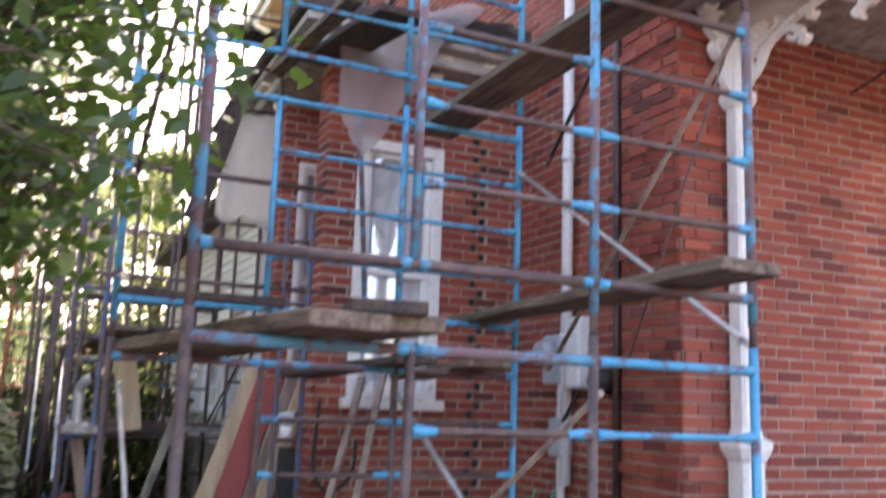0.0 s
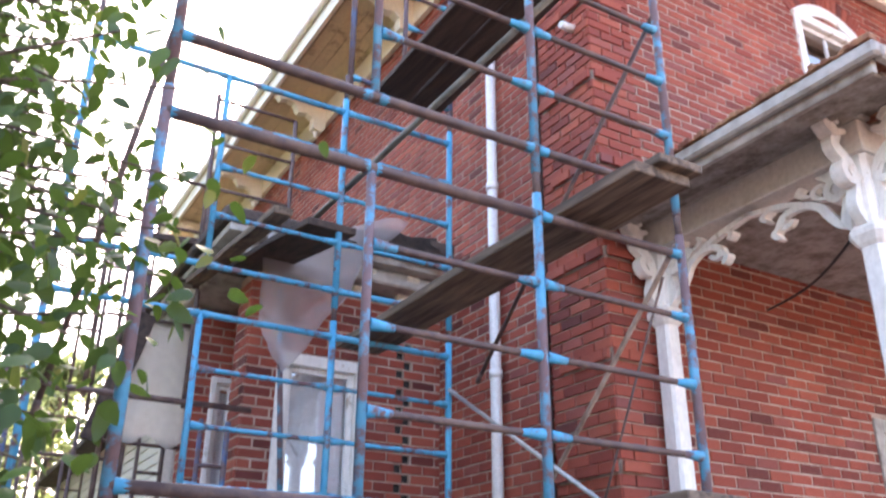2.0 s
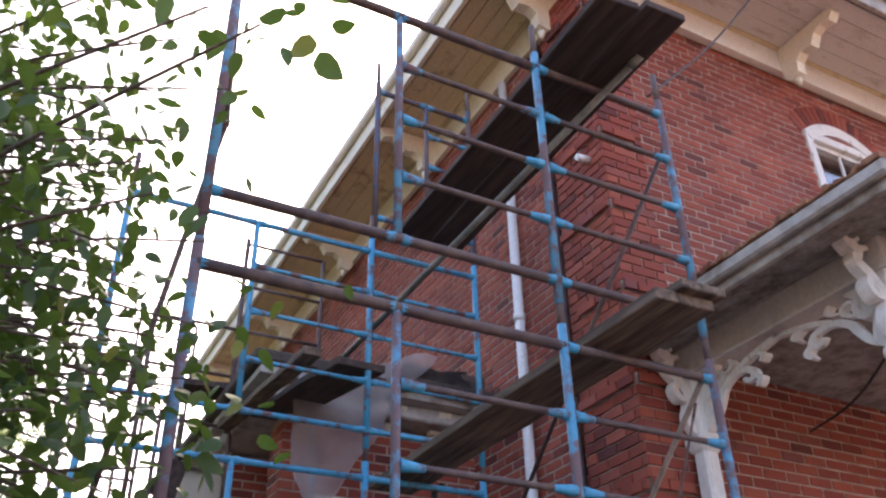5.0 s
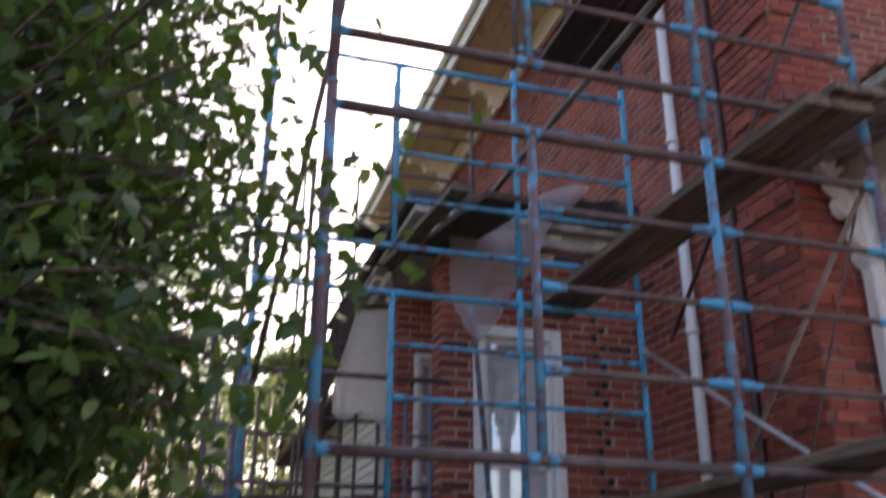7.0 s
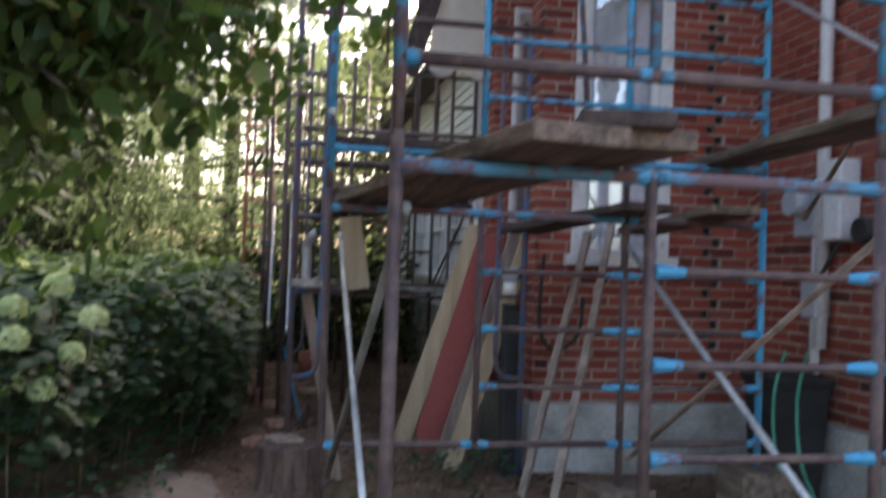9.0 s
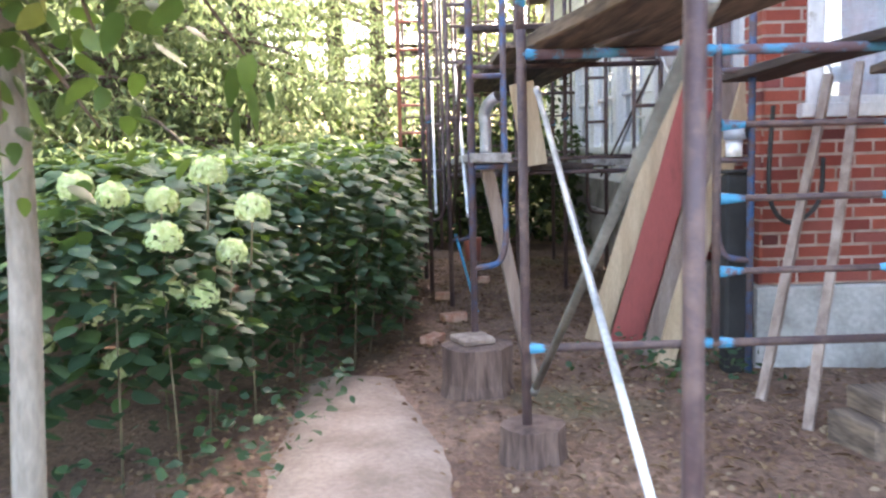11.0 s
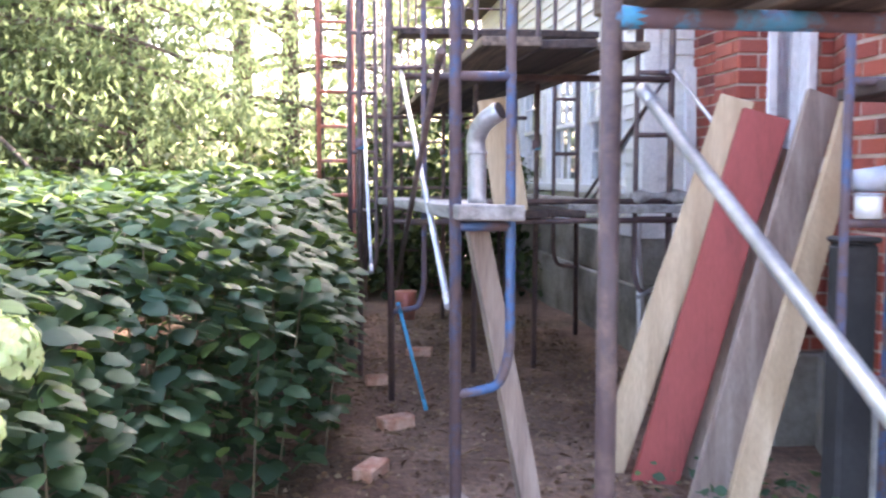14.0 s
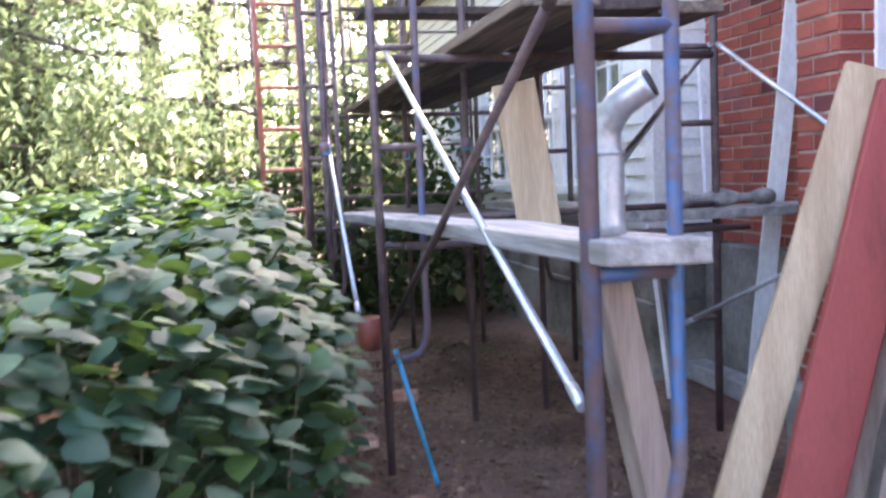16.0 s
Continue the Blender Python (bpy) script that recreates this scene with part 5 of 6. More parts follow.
block("stone_slab", 2.75, 9.5, -0.03, 0.8, 1.4, 0.12, 0, CONCRETE, "grey concrete slab by the sunroom wall")

# dark bin with hoses below the meter, stacked stuff in the corner
bin_ = thing("wheeled_bin", (3.1, 5.35, 0), "black plastic bin in the wall corner", "bin")
bm = bmesh.new()
rings = [[bm.verts.new((3.27 + sx * w, 5.45 + sy * w, z)) for sx, sy in ((-1, -1), (1, -1), (1, 1), (-1, 1))] for z, w in ((-0.02, 0.15), (0.72, 0.19), (0.74, 0.21), (0.78, 0.21))]
for a, b in zip(rings, rings[1:]):
    for k in range(4):
        bm.faces.new((a[k], a[(k + 1) % 4], b[(k + 1) % 4], b[k]))
bm.faces.new(rings[0][::-1]), bm.faces.new(rings[-1])
bmesh.ops.bevel(bm, geom=bm.edges[:], offset=0.01, segments=1, affect="EDGES")
body = part("body", bm, PLASTIC_AND_SHADE, bin_)
bm = bmesh.new()
top = [bm.verts.new((3.27 + math.cos(a) * 0.2, 5.45 + math.sin(a) * 0.2, 0.783)) for a in (2 * math.pi * k / 20 for k in range(20))]
cen = bm.verts.new((3.27, 5.45, 0.86))
for k in range(20):
    bm.faces.new((top[k], top[(k + 1) % 20], cen)).smooth = True
part("lid", bm, PLASTIC_AND_SHADE, bin_)
for dx, r in ((0.05, 0.010), (0.2, 0.010)):
    h = thing("garden_hose", (2.7 + dx, 4.9, 0), "thin green garden hose hanging to the ground", "hose", "hoses")
    part("hose", bent(curve_through([(3.05 + dx, 5.2, 0.95), (2.86 + dx, 5.0, 0.70), (2.84 + dx, 4.92, 0.35), (2.93 + dx, 4.85, 0.1), (3.0 + dx, 4.7, 0.0)], 6), r), GREEN, h)
part_cloth = thing("dark_bag", (1.72, 6.05, 0), "black upright box standing by the bay corner", "bag")
part("box", box(1.62, 6.20, -0.03, 1.76, 6.32, 1.12, 0.015), PLASTIC_AND_SHADE, part_cloth)
part("lid", box(1.615, 6.195, 1.122, 1.77, 6.325, 1.145, 0.01), PLASTIC_AND_SHADE, part_cloth)
# the can and the grey piece are made-up shapes for two unidentified objects
tin = thing("paint_tin", (1.60, 6.05, 1.22), "white can with a grey lid, added for an unidentified white object on the scaffold rung", "tin")
part("can", tube((1.605, 6.05, 1.222), (1.605, 6.05, 1.30), 0.045, 14), WHITE, tin)
part("lid", tube((1.605, 6.05, 1.301), (1.605, 6.05, 1.31), 0.048, 14), GREYBOX, tin)
clampth = thing("hand_lamp", (1.61, 6.06, 1.31), "unidentified grey metal piece lying on the white can", "lamp")
part("body", tube((1.56, 6.08, 1.35), (1.66, 6.03, 1.36), 0.038, 12, 0.045), GREYBOX, clampth)
# black disc painted as the shade in the open end
part("opening", tube((1.661, 6.03, 1.36), (1.664, 6.028, 1.36), 0.038, 12), BLACK, clampth)
coil = thing("cable_coil", (1.95, 6.2, 0.6), "loop of black cable hanging by the window", "cable")
part("loop", bent(curve_through([(1.9, 6.26, 1.5), (1.87, 6.22, 1.0), (1.98, 6.2, 0.84), (2.15, 6.22, 0.95), (2.2, 6.28, 1.2)], 6), 0.014), BLACK, coil)
wire = thing("overhead_cable", (4.4, 2.2, 4), "thin black cable slung from the wall to the porch", "cable")
part("wire", bent(curve_through([(5.0, 4.15, 3.75), (4.3, 3.2, 3.55), (3.92, 2.45, 3.75), (3.85, 2.2, 4.0), (3.6, 1.5, 4.9)], 8), 0.009, 6), BLACK, wire)
wire = thing("overhead_cable", (3, 3, 6), "thin dark cable from the deck to the eaves", "cable")
part("wire", bent(curve_through([(2.75, 2.9, 4.95), (3.6, 3.0, 5.9), (4.3, 2.7, 6.9)], 8), 0.007, 6), BLACK, wire)


def hanging_sheet(name, corners, rows, cols, mat, label, category, wav=0.05, ragged=0.0, thick=0.004):
    """A crumpled sheet spread between corners a b (top) and c d (bottom)."""
    a, b, c, d = (Vector(p) for p in corners)
    bm = bmesh.new()
    grid = []
    for r in range(rows + 1):
        t = r / rows
        row = []
        for q in range(cols + 1):
            s = q / cols
            p = (a.lerp(b, s)).lerp(c.lerp(d, s), t)
            p += noise.noise_vector(p * 3.1) * wav + noise.noise_vector(p * 8.0) * wav * 0.35
            if r == rows:
                p.z += ragged * noise.noise(p * 5)
            row.append(bm.verts.new(p))
        grid.append(row)
    for r in range(rows):
        for q in range(cols):
            bm.faces.new((grid[r][q], grid[r][q + 1], grid[r + 1][q + 1], grid[r + 1][q])).smooth = True
    bmesh.ops.solidify(bm, geom=bm.faces[:], thickness=thick)
    th = thing(name, corners[0], label, category)
    part("sheet", bm, mat, th)
    return th


hanging_sheet("plastic_sheet", [(1.80, 5.85, 4.25), (2.95, 5.93, 4.66), (1.84, 5.95, 3.50), (2.02, 6.0, 3.26)], 16, 16, SHEET, "crumpled clear plastic sheet hanging from the bay roof", "sheet", 0.075)
hanging_sheet("white_tarp", [(1.34, 7.56, 4.02), (1.74, 7.56, 4.03), (1.21, 7.55, 3.00), (1.80, 7.56, 3.06)], 14, 12, TARP, "white tarpaulin hung on the far scaffold", "tarpaulin", 0.06, 0.14)
plank((1.36, 7.51, 4.05), (1.06, 7.52, 2.95), 0.16, WOOD_DARK, "dark brown board hung beside the tarpaulin", 0.03, 90)
hanging_sheet("roof_felt", [(2.2, 5.98, 4.50), (3.3, 6.0, 4.62), (2.5, 5.93, 4.34), (3.35, 5.95, 4.36)], 6, 16, ROOF, "torn black roofing felt over the bay cornice", "roofing felt", 0.06, 0.1)
rack = thing("scaffold", (1.22, 7.62, 2.0), "brown scaffold posts and rail that carry the tarpaulin", "scaffold", "scaffold frames")
for x in (1.16, 1.34):
    part("post", tube((x, 7.62, 2.045), (x, 7.62, 4.5), R * 0.9), BROWN, rack)
part("rail", tube((1.05, 7.60, 4.03), (1.80, 7.60, 4.03), R * 0.85), BROWN, rack)
part("rail", tube((1.05, 7.60, 2.98), (1.80, 7.60, 2.98), R * 0.7), BROWN, rack)
cone = thing("bucket", (0.45, 11.6, 0), "faded orange bucket in the sunlit passage", "bucket")
part("bucket", tube((0.45, 11.6, -0.02), (0.45, 11.6, 0.26), 0.085, 14, 0.11), REDTUBE, cone)

roll = thing("canvas_roll", (1.76, 8.5, 1.19), "grey rolled canvas lying on the plank", "canvas")
part("roll", bent(curve_through([(1.62, 8.5, 1.235), (1.80, 8.52, 1.24), (2.0, 8.5, 1.235), (2.2, 8.54, 1.23)], 4), [0.035 + 0.015 * math.sin(k * 1.3) for k in range(13)], 10), WOOD_GREYY, roll, smooth=True)

# ---- plants ----
LEAF_U = np.array([(0, 0, 0), (-0.30, 0.30, 0.06), (-0.33, 0.58, 0.07), (0, 1.0, -0.10), (0.33, 0.58, 0.07), (0.30, 0.30, 0.06), (0, 0.5, 0.0)])
LEAF_F = [(0, 6, 2, 1), (6, 3, 2), (0, 5, 4, 6), (6, 4, 3)]


ROUND_U = np.array([(0, 0, 0), (0, 0.33, 0.01), (0, 0.66, -0.01), (0, 1.0, -0.13)] + [(s * x, y, z) for s in (-1, 1) for x, y, z in ((0.22, 0.03, -0.015), (0.37, 0.28, -0.02), (0.31, 0.60, -0.05), (0.13, 0.87, -0.10))])
ROUND_F = [(0, 1, 5, 4), (1, 2, 6, 5), (2, 3, 7, 6), (0, 8, 9, 1), (1, 9, 10, 2), (2, 10, 11, 3)]


def leaf_cloud(name, spots, ways, sizes, material, parent, normals=None, shape=LEAF_U, shape_faces=LEAF_F, wide=1.0, rng=None):
    """Many small leaves as one mesh: spots, the way each points, its length."""
    rng = rng or np.random.RandomState(1)
    spots, ways = np.asarray(spots, float), np.asarray(ways, float)
    ways = ways / (np.linalg.norm(ways, axis=1, keepdims=True) + 1e-9)
    up = np.tile((0, 0, 1.0), (len(spots), 1)) + rng.normal(0, 0.45, (len(spots), 3)) if normals is None else normals
    side = np.cross(ways, up)
    side /= np.linalg.norm(side, axis=1, keepdims=True) + 1e-9
    nor = np.cross(side, ways)
    sizes = np.asarray(sizes, float)[:, None, None]
    pts = spots[:, None, :] + sizes * (shape[None, :, 0:1] * wide * side[:, None, :] + shape[None, :, 1:2] * ways[:, None, :] + shape[None, :, 2:3] * nor[:, None, :])
    n = len(shape)
    verts = pts.reshape(-1, 3)
    faces = [tuple(i * n + k for k in f) for i in range(len(spots)) for f in shape_faces]
    return raw(name, [tuple(v) for v in verts], faces, material, parent, smooth=True)


BUSH = [(-5.0, 3.9), (-2.0, 4.0), (-1.35, 4.35), (-0.92, 4.75), (-0.88, 5.4), (-0.78, 5.95), (-0.50, 6.45), (-0.24, 6.95), (-0.14, 7.6), (-0.10, 9.0), (-0.12, 11.5), (-5.0, 11.5)]


def edge_gap(x, y):
    best = 9.0
    for (ax, ay), (bx, by) in zip(BUSH, BUSH[1:]):
        t = max(0, min(1, ((x - ax) * (bx - ax) + (y - ay) * (by - ay)) / ((bx - ax) ** 2 + (by - ay) ** 2)))
        best = min(best, math.hypot(x - ax - t * (bx - ax), y - ay - t * (by - ay)))
    return best


def bush_top(x, y):
    return 1.12 + 0.06 * min(1.5, max(0, y - 5)) + 0.17 * noise.noise(Vector((x * 1.3, y * 1.3, 3))) + 0.13 * noise.noise(Vector((x * 3.7, y * 3.7, 8))) + 0.14 * min(1, max(0, (y - 8) / 2)) - 0.45 * max(0, 1 - edge_gap(x, y) / 0.35) ** 2


def hydrangea():
    rng = np.random.RandomState(4)
    bush = thing("hydrangea_bush", (-1.5, 7, 0), "dense green hydrangea bush with pale green flower heads", "bush")
    spots, ways, sizes, stems = [], [], [], []
    tries = 0
    while len(spots) < 36000 and tries < 360000:
        tries += 1
        x, y = rng.uniform(-4.6, 0), rng.uniform(3.7, 11.4)
        if not in_poly(x, y, BUSH) or (x < -2.8 and rng.rand() < 0.6):
            continue
        g = edge_gap(x, y)
        top = bush_top(x, y)
        low = (0.32 if y < 6.1 else 0.08) if g < 0.8 else top - 0.4
        z = top - abs(rng.normal(0, 0.13)) + 0.05 * rng.rand() if rng.rand() < 0.42 or g > 0.95 else rng.uniform(low, top)
        shift = -0.10 * (z < top * 0.4)
        a = rng.uniform(0, 2 * math.pi)
        spots.append((x + shift, y, z))
        out = np.array((math.cos(a), math.sin(a), -0.02 - 0.22 * rng.rand()))
        if g < 0.4:
            out += np.array((0.5, -0.4, -0.15))
        ways.append(out)
        sizes.append(rng.uniform(0.05, 0.12))
    tops = np.tile((0, 0, 1.0), (len(spots), 1)) + rng.normal(0, 0.24, (len(spots), 3))
    leaf_cloud("foliage", spots, ways, sizes, LEAF_BUSH, bush, tops, rng=rng, wide=1.05, shape=ROUND_U, shape_faces=ROUND_F)
    bm = bmesh.new()
    for k in range(170):
        x, y = rng.uniform(-3.0, 0), rng.uniform(4.0, 9.5)
        if not in_poly(x, y, BUSH) or edge_gap(x, y) > 0.7:
            continue
        t = bush_top(x, y) - 0.06
        tube((x - rng.uniform(0, 0.15), y + rng.uniform(0, 0.15), -0.05), (x, y, t), 0.006, 5, 0.003, bm)
    tagged(part("stem", bm, STEM, bush), "thin woody stems", kind="stuff")
    # flower heads
    heads = []
    for x, y, z, r in ((-0.74, 4.68, 1.09, 0.075), (-0.88, 4.90, 0.90, 0.07), (-0.92, 4.75, 1.23, 0.08), (-1.14, 4.85, 1.12, 0.075), (-1.30, 4.75, 1.15, 0.07), (-1.10, 4.72, 0.98, 0.08), (-0.98, 4.78, 0.74, 0.075),
                       (-1.24, 4.78, 0.68, 0.075), (-1.12, 4.80, 0.77, 0.075), (-1.30, 4.70, 0.49, 0.075), (-1.38, 4.72, 0.70, 0.07), (-1.46, 4.80, 1.19, 0.075), (-1.42, 4.70, 0.84, 0.075), (-1.62, 4.72, 1.05, 0.08), (-1.75, 4.65, 0.82, 0.07), (-1.58, 4.62, 0.60, 0.07)):
        heads.append((x, y, z))
        h = thing("hydrangea_flower", (x, y, z), "round pale green hydrangea flower head", "flower", "hydrangea flowers")
        n = 460
        r *= 0.92
        d = rng.normal(0, 1, (n, 3))
        d /= np.linalg.norm(d, axis=1, keepdims=True)
        d[:, 2] = np.where(d[:, 2] < -0.45, -d[:, 2], d[:, 2]) * 0.95
        turn = rng.normal(0, 1, (n, 3))
        turn -= d * (turn * d).sum(1, keepdims=True)
        leaf_cloud("petals", np.array((x, y, z)) + d * r * rng.uniform(0.82, 1.0, (n, 1)), turn, rng.uniform(0.016, 0.026, n), PETAL, h, d + rng.normal(0, 0.3, (n, 3)), wide=1.4, rng=rng)
        part("stalk", tube((x - 0.03, y + 0.06, z - 0.22), (x, y, z), 0.004, 6, 0.003), STEM, h)
    return bush


def limb(bm, pts, r0, r1, seg=6):
    pts = curve_through(pts, 4)
    rs = [r0 + (r1 - r0) * k / (len(pts) - 1) for k in range(len(pts))]
    b = bent(pts, rs, seg)
    me = bpy.data.meshes.new("tmp")
    b.to_mesh(me)
    b.free()
    bm.from_mesh(me)
    bpy.data.meshes.remove(me)


def near_tree():
    rng = np.random.RandomState(9)
    t = thing("young_tree", (-1.09, 3.42, 0), "young broad-leaved tree leaning over the path", "tree")
    bm = bmesh.new()
    limb(bm, [(-1.09, 3.42, -0.05), (-1.07, 3.41, 0.5), (-1.03, 3.4, 1.25), (-1.06, 3.4, 2.4), (-1.15, 3.4, 3.6), (-1.25, 3.3, 5.0)], 0.048, 0.02, 8)
    part("trunk", bm, SMOOTHBARK, t)
    bm = bmesh.new()
    spots, ways, sizes = [], [], []
    ends = []
    for k in range(110):
        if k < 44:
            e = np.array((0.28 - 1.9 * rng.rand() ** 0.8, rng.uniform(1.8, 3.0), rng.uniform(1.95, 3.1)))
        else:
            e = np.array((rng.uniform(-1.9, 0.15), rng.uniform(2.2, 3.4), rng.uniform(2.3, 4.0)))
        if e[0] > -0.15 and e[2] > 2.9:
            e[2] -= 0.6
        ends.append(e)
    for k in range(140):
        u = rng.rand()
        ends.append(np.array((-0.9 + 1.35 * rng.rand() ** 0.7, 2.5 + 1.6 * rng.rand(), 1.95 + 2.3 * u)))
    for k in range(60):
        ends.append(np.array((rng.uniform(-0.75, 0.1), rng.uniform(2.3, 2.9), rng.uniform(1.9, 2.3))))
    for k in range(45):
        ends.append(np.array((rng.uniform(-0.95, 0.02), rng.uniform(2.45, 3.0), rng.uniform(1.72, 2.12))))
    for k in range(45):
        ends.append(np.array((rng.uniform(-1.5, 0.25), rng.uniform(2.2, 3.6), rng.uniform(3.1, 5.0))))
    for x, y, z in ((0.25, 2.30, 2.55), (0.32, 2.45, 2.35), (0.18, 2.2, 2.2), (0.05, 2.1, 2.0), (0.34, 2.55, 2.6), (-0.1, 2.0, 2.05), (0.02, 2.3, 2.4), (-0.5, 2.9, 1.78), (-0.62, 3.1, 1.85), (0.12, 1.5, 3.0), (0.22, 1.45, 2.95), (0.15, 2.35, 1.95)):
        ends.append(np.array((x, y, z)))
    for k in range(16):
        ends.append(np.array((rng.uniform(-1.35, -0.72), rng.uniform(2.95, 3.4), rng.uniform(1.32, 1.8))))
    for e in ends:
        s = np.array((-1.12, 3.4, min(4.0, max(1.6, e[2] * 0.75 + 0.4))))
        m = (s + e) / 2 + np.array((0, 0, 0.25)) + rng.normal(0, 0.08, 3)
        limb(bm, [tuple(s), tuple(m), tuple(e)], 0.014, 0.003, 5)
        n = rng.randint(22, 36)
        for q in range(n):
            f = rng.uniform(0.45, 1.08)
            p = (1 - f) ** 2 * s + 2 * f * (1 - f) * m + f * f * e + rng.normal(0, 0.11, 3)
            if p[1] < 2.9 and p[2] < 1.68:
                p[2] = 1.68 + 0.2 * rng.rand()
            d = rng.normal(0, 1, 3)
            d[2] = -abs(d[2]) * 0.8 - 0.2
            spots.append(p), ways.append(d), sizes.append(rng.uniform(0.045, 0.085))
    for x, z, dx, size in ((-0.485, 1.40, -0.1, 0.10), (-0.455, 1.455, 0.3, 0.12), (-0.455, 1.52, 0.05, 0.09), (-0.48, 1.49, -0.3, 0.09), (-0.41, 1.44, 0.3, 0.05)):
        spots.append(np.array((x, 3.28, z))), ways.append(np.array((dx, -0.15, -1.0))), sizes.append(size)
    limb(bm, [(-1.1, 3.4, 2.0), (-0.75, 3.3, 1.9), (-0.46, 3.29, 1.52)], 0.010, 0.003, 5)
    part("branch", bm, BARK, t, "thin grey twigs")
    leaf_cloud("foliage", spots, ways, sizes, LEAF_NEAR, t, rng=rng, wide=0.82, shape=ROUND_U, shape_faces=ROUND_F)
    return t


def crown_tree(name, x, y, h, r, trunk, mat, label, count, size, seed, low=0.35, wide=1.0, conifer=False):
    rng = np.random.RandomState(seed)
    t = thing(name, (x, y, 0), label, "tree", "background trees")
    bm = bmesh.new()
    lean = rng.normal(0, 0.25, 2)
    limb(bm, [(x, y, -0.1), (x + lean[0] * 0.4, y + lean[1] * 0.4, h * 0.45), (x + lean[0], y + lean[1], h * 0.95)], trunk, trunk * 0.25, 9)
    part("trunk", bm, BARK, t)
    bm = bmesh.new()
    spots, ways = [], []
    limbs = 26 if conifer else 20
    for k in range(limbs):
        z = h * (low + (0.97 - low) * (k / limbs)) + rng.normal(0, 0.2)
        a = rng.uniform(0, 2 * math.pi)
        reach = r * (1.05 - 0.75 * (k / limbs)) if conifer else r * math.sin(math.pi * (0.18 + 0.78 * k / limbs)) * rng.uniform(0.7, 1.1)
        s = np.array((x + lean[0] * z / h, y + lean[1] * z / h, z * 0.94))
        e = s + np.array((math.cos(a) * reach, math.sin(a) * reach, (-0.12 if conifer else 0.25) * reach))
        m = (s + e) / 2 + np.array((0, 0, 0.1 * reach))
        limb(bm, [tuple(s), tuple(m), tuple(e)], trunk * 0.28, 0.015, 5)
        n = count // limbs
        f = rng.uniform(0.25, 1.08, n)[:, None]
        p = (1 - f) ** 2 * s + 2 * f * (1 - f) * m + f * f * e
        clump = rng.normal(0, 1, (7, 3)) * (0.22 * reach + 0.15) * np.array((1, 1, 0.6 if conifer else 0.9))
        p = p + clump[rng.randint(0, 7, n)] + rng.normal(0, 0.13, (n, 3)) * np.array((1, 1, 0.7))
        spots.append(p)
        w = rng.normal(0, 1, (n, 3))
        w[:, 2] -= 0.5
        ways.append(w)
    tagged(part("branch", bm, BARK, t), "bare grey branches", kind="stuff")
    spots, ways = np.concatenate(spots), np.concatenate(ways)
    leaf_cloud("foliage", spots, ways, rng.uniform(size * 0.7, size * 1.3, len(spots)), mat, t, rng=rng, wide=wide)
    return t


hydrangea()
near_tree()
TREES = [(-2.4, 13.2, 11, 2.8, 0.12, 1), (-5.2, 11.6, 11, 3.0, 0.15, 1), (-8.5, 14, 13, 3.6, 0.25, 1), (-0.9, 16.5, 11, 2.9, 0.18, 1), (-4.4, 16.5, 13, 3.6, 0.24, 1), (-12, 18, 14, 4.2, 0.28, 1), (-7.2, 8.6, 11, 3.0, 0.2, 0), (-10.5, 11, 12, 3.6, 0.24, 0),
         (2.2, 20, 7.5, 3.0, 0.18, 0), (-2.0, 21, 14, 4.0, 0.26, 1), (-7, 22, 14, 4.4, 0.26, 0), (-14, 13, 13, 4, 0.26, 1), (-4.6, 7.4, 10, 2.6, 0.14, 1), (-9.5, 5.5, 11, 3.4, 0.22, 0), (-3.9, 12.2, 10, 2.6, 0.13, 1), (-12, 26, 15, 5, 0.3, 0), (1.5, 28, 9, 3.6, 0.22, 0), (-17, 21, 15, 5, 0.3, 0), (-5.5, 28, 15, 5, 0.3, 0)]
for k, (x, y, h, r, tr, con) in enumerate(TREES):
    if con:
        crown_tree("pine_tree", x, y, h, r, tr, NEEDLE, "tall pine with soft green needles and bare lower trunk", 24000, 0.095, 20 + k, 0.13, 0.42, True)
    else:
        crown_tree("broadleaf_tree", x, y, h, r, tr, LEAF_FAR, "sunlit broad-leaved tree with yellowing leaves", 7000, 0.17, 20 + k, 0.10)
rng = np.random.RandomState(77)
n = 9000
mids = np.column_stack([rng.uniform(-40, 14, 170), rng.uniform(30, 38, 170), np.abs(rng.normal(1.4, 1.8, 170))])
sp = mids[rng.randint(0, 170, n)] + rng.normal(0, 0.9, (n, 3))
sp[:, 2] = np.abs(sp[:, 2])
tagged(leaf_cloud("far_wood", sp, rng.normal(0, 1, (n, 3)), rng.uniform(0.3, 0.55, n), LEAF_FAR, None, rng=rng), "dense wood of mixed trees in the distance", "wood", kind="stuff")
for k, (x, y, h) in enumerate(((-2.7, 14.6, 6.2), (-4.9, 13.4, 6.8), (-7.4, 15.2, 7.0))):
    crown_tree("pine_tree", x, y, h, 2.5, 0.09, NEEDLE, "young soft-needled pine before the wood", 26000, 0.10, 60 + k, 0.22, 0.40, True)
# undergrowth along the edge of the wood, the litter and the grass
rng = np.random.RandomState(31)
n = 9000
sp = np.column_stack([rng.uniform(-14, 5, n), rng.uniform(13, 22, n), np.zeros(n)])
sp[:, 2] = np.abs(rng.normal(0, 0.8, n)) * (0.6 + 0.4 * np.sin(sp[:, 0] * 1.7))
tagged(leaf_cloud("undergrowth", sp, rng.normal(0, 1, (n, 3)), rng.uniform(0.1, 0.2, n), LEAF_FAR, None, rng=rng), "low sunlit shrubs along the wood's edge", "shrubs", kind="stuff")
# added to screen the bright distance; shade is put into their leaf colour
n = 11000
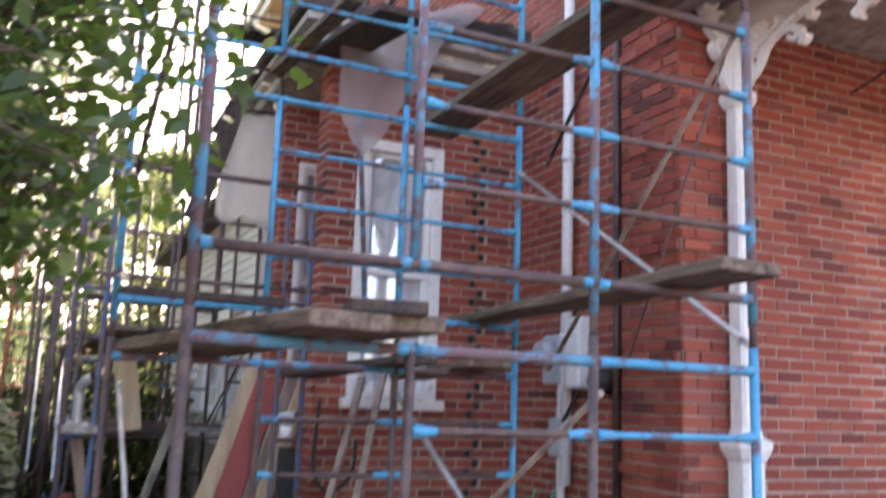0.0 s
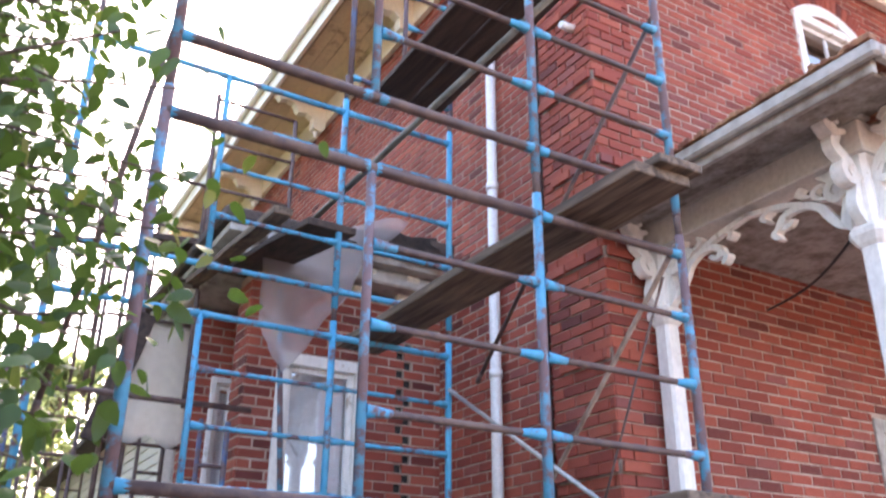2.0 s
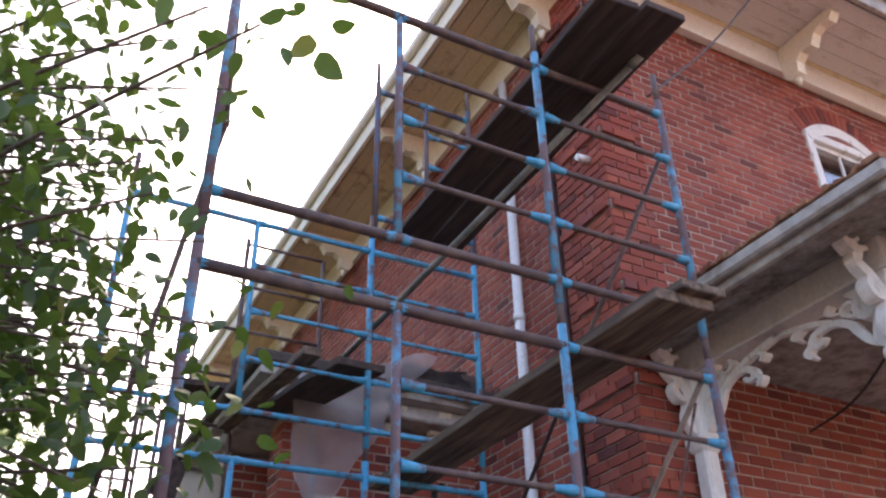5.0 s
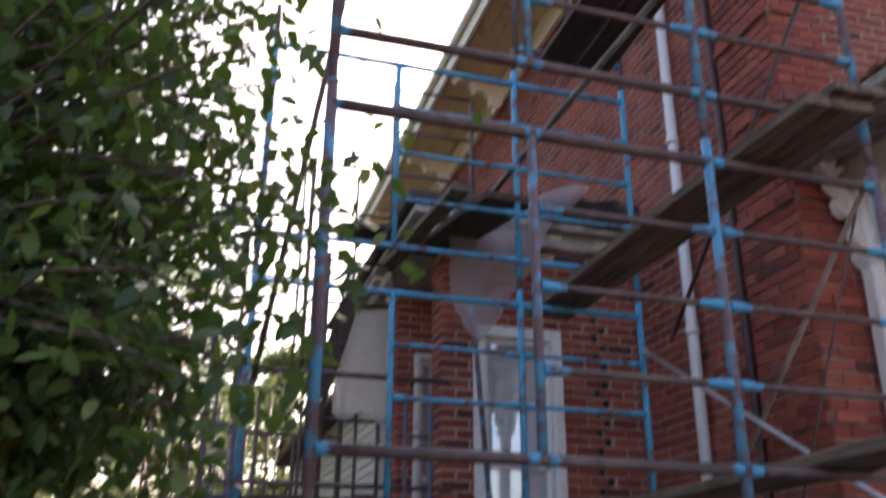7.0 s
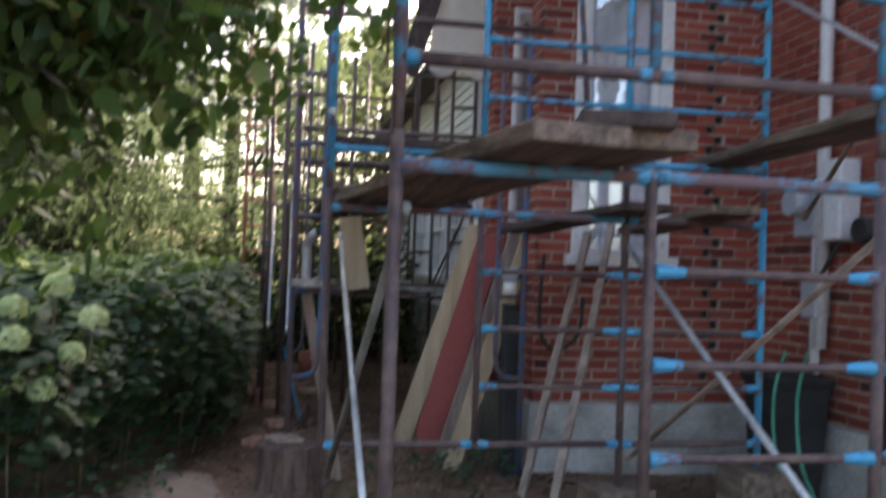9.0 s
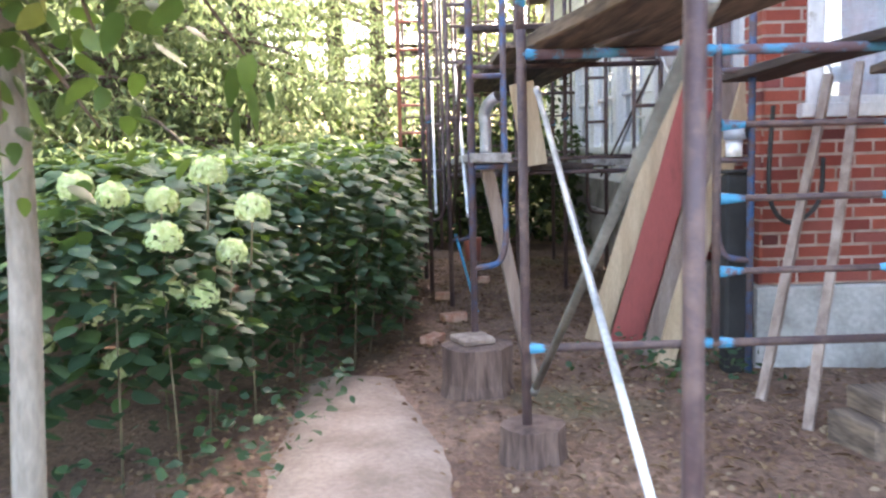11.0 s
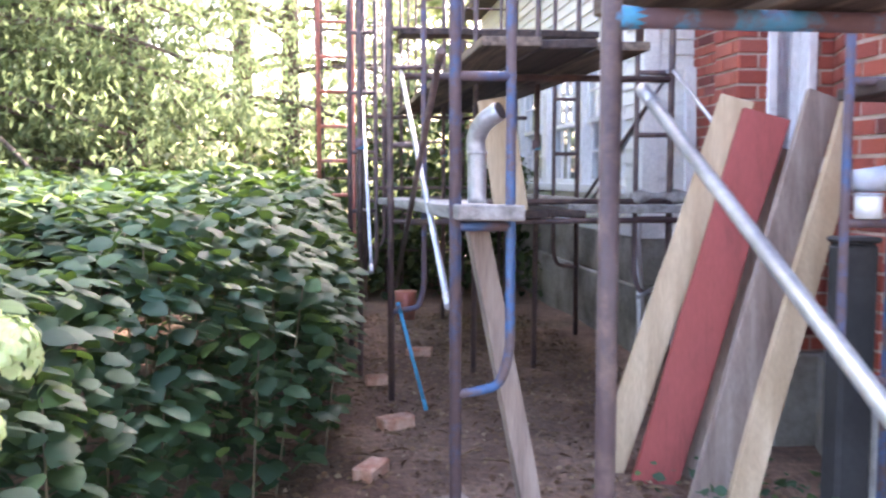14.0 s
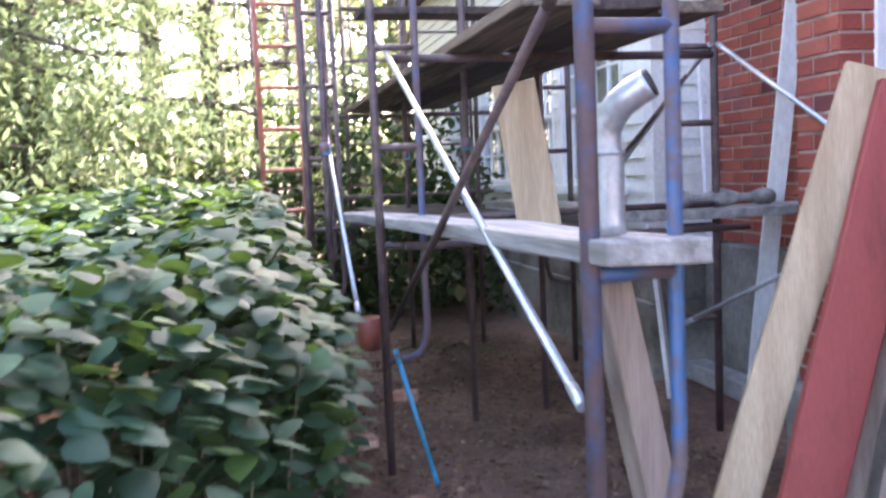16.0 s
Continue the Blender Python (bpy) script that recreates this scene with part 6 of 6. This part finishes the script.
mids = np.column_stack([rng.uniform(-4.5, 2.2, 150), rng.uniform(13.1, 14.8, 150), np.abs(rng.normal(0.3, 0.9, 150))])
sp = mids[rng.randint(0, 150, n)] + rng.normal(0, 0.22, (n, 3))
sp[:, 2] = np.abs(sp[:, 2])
tagged(leaf_cloud("shrubbery", sp, rng.normal(0, 1, (n, 3)), rng.uniform(0.08, 0.15, n), LEAF_SHADE, None, rng=rng), "dark green shrubs beyond the passage, their shade put into the leaf colour", "shrubs", kind="stuff")
n = 26000
sp = np.column_stack([rng.uniform(-2.2, 3.3, n), rng.uniform(1.5, 12, n), np.zeros(n)])
keep = [not (in_poly(x, y, BUSH) and edge_gap(x, y) > 0.4) and not (x > BXW - 0.1 and y > BYW - 0.1) and (abs(x + 0.35) > 0.30 + 0.25 * ((i * 7919) % 101) / 101 or y > 6.0 or i % 4 == 0) for i, (x, y, _) in enumerate(sp)]
sp = sp[np.array(keep)]
sp[:, 2] = [ground_z(x, y) + 0.012 for x, y, _ in sp]
w = rng.normal(0, 1, (len(sp), 3))
w[:, 2] *= 0.12
tagged(leaf_cloud("leaf_litter", sp, w, rng.uniform(0.016, 0.045, len(sp)), LITTER, None, rng=rng), "dead brown leaves scattered over the earth", "leaves", kind="stuff")
n = 1300
sp = np.column_stack([rng.uniform(-1.6, 2.2, n), rng.uniform(2.5, 11.5, n), np.zeros(n)])
sp = sp[np.array([not (in_poly(x, y, BUSH) and edge_gap(x, y) > 0.4) and not (x > BXW - 0.1 and y > BYW - 0.1) and (abs(x + 0.35) > 0.5 or y > 6.0) for x, y, _ in sp])]
sp[:, 2] = [ground_z(x, y) + 0.012 for x, y, _ in sp]
w = rng.normal(0, 1, (len(sp), 3)) * (1, 1, 0.06)
tagged(leaf_cloud("twigs", sp, w, rng.uniform(0.05, 0.16, len(sp)), LITTER, None, wide=0.06, rng=rng), "dry twigs and straw strewn on the bare earth", "twigs", kind="stuff")
n = 20000
sp = np.column_stack([rng.uniform(0.35, 3.4, n), rng.uniform(1.2, 4.6, n), np.zeros(n)])
keep = np.array([noise.noise(Vector((x * 1.2, y * 1.2, 9))) + 0.6 - 0.28 * (y - 2) > 0 for x, y, _ in sp])
sp = sp[keep]
sp[:, 2] = [ground_z(x, y) - 0.005 for x, y, _ in sp]
w = rng.normal(0, 0.45, (len(sp), 3))
w[:, 2] = 1
tagged(leaf_cloud("grass", sp, w, rng.uniform(0.03, 0.085, len(sp)), GRASS, None, rng.normal(0, 1, (len(sp), 3)), wide=0.22, rng=rng), "short patchy grass on the trodden earth", "grass", kind="stuff")
n = 420
sp = np.column_stack([rng.uniform(-1.5, -0.45, n), rng.uniform(3.9, 6.3, n), np.zeros(n)])
sp = sp[np.array([0 < edge_gap(x, y) < 0.35 for x, y, _ in sp])]
sp[:, 2] = rng.uniform(0.0, 0.22, len(sp))
tagged(leaf_cloud("ground_ivy", sp, rng.normal(0, 1, (len(sp), 3)) * (1, 1, 0.3), rng.uniform(0.04, 0.08, len(sp)), LEAF_BUSH, None, rng=rng), "small green weeds along the bush's foot", "weeds", kind="stuff")
n = 260
sp = np.column_stack([rng.normal(1.45, 0.28, n), rng.normal(6.25, 0.3, n), rng.uniform(0.0, 0.16, n)])
sp = sp[(sp[:, 0] < BXW - 0.05)]
tagged(leaf_cloud("weeds", sp, rng.normal(0, 1, (len(sp), 3)) * (1, 1, 0.4), rng.uniform(0.03, 0.07, len(sp)), LEAF_BUSH, None, rng=rng), "small green weeds round the feet of the boards", "weeds", kind="stuff")

lay_bricks()
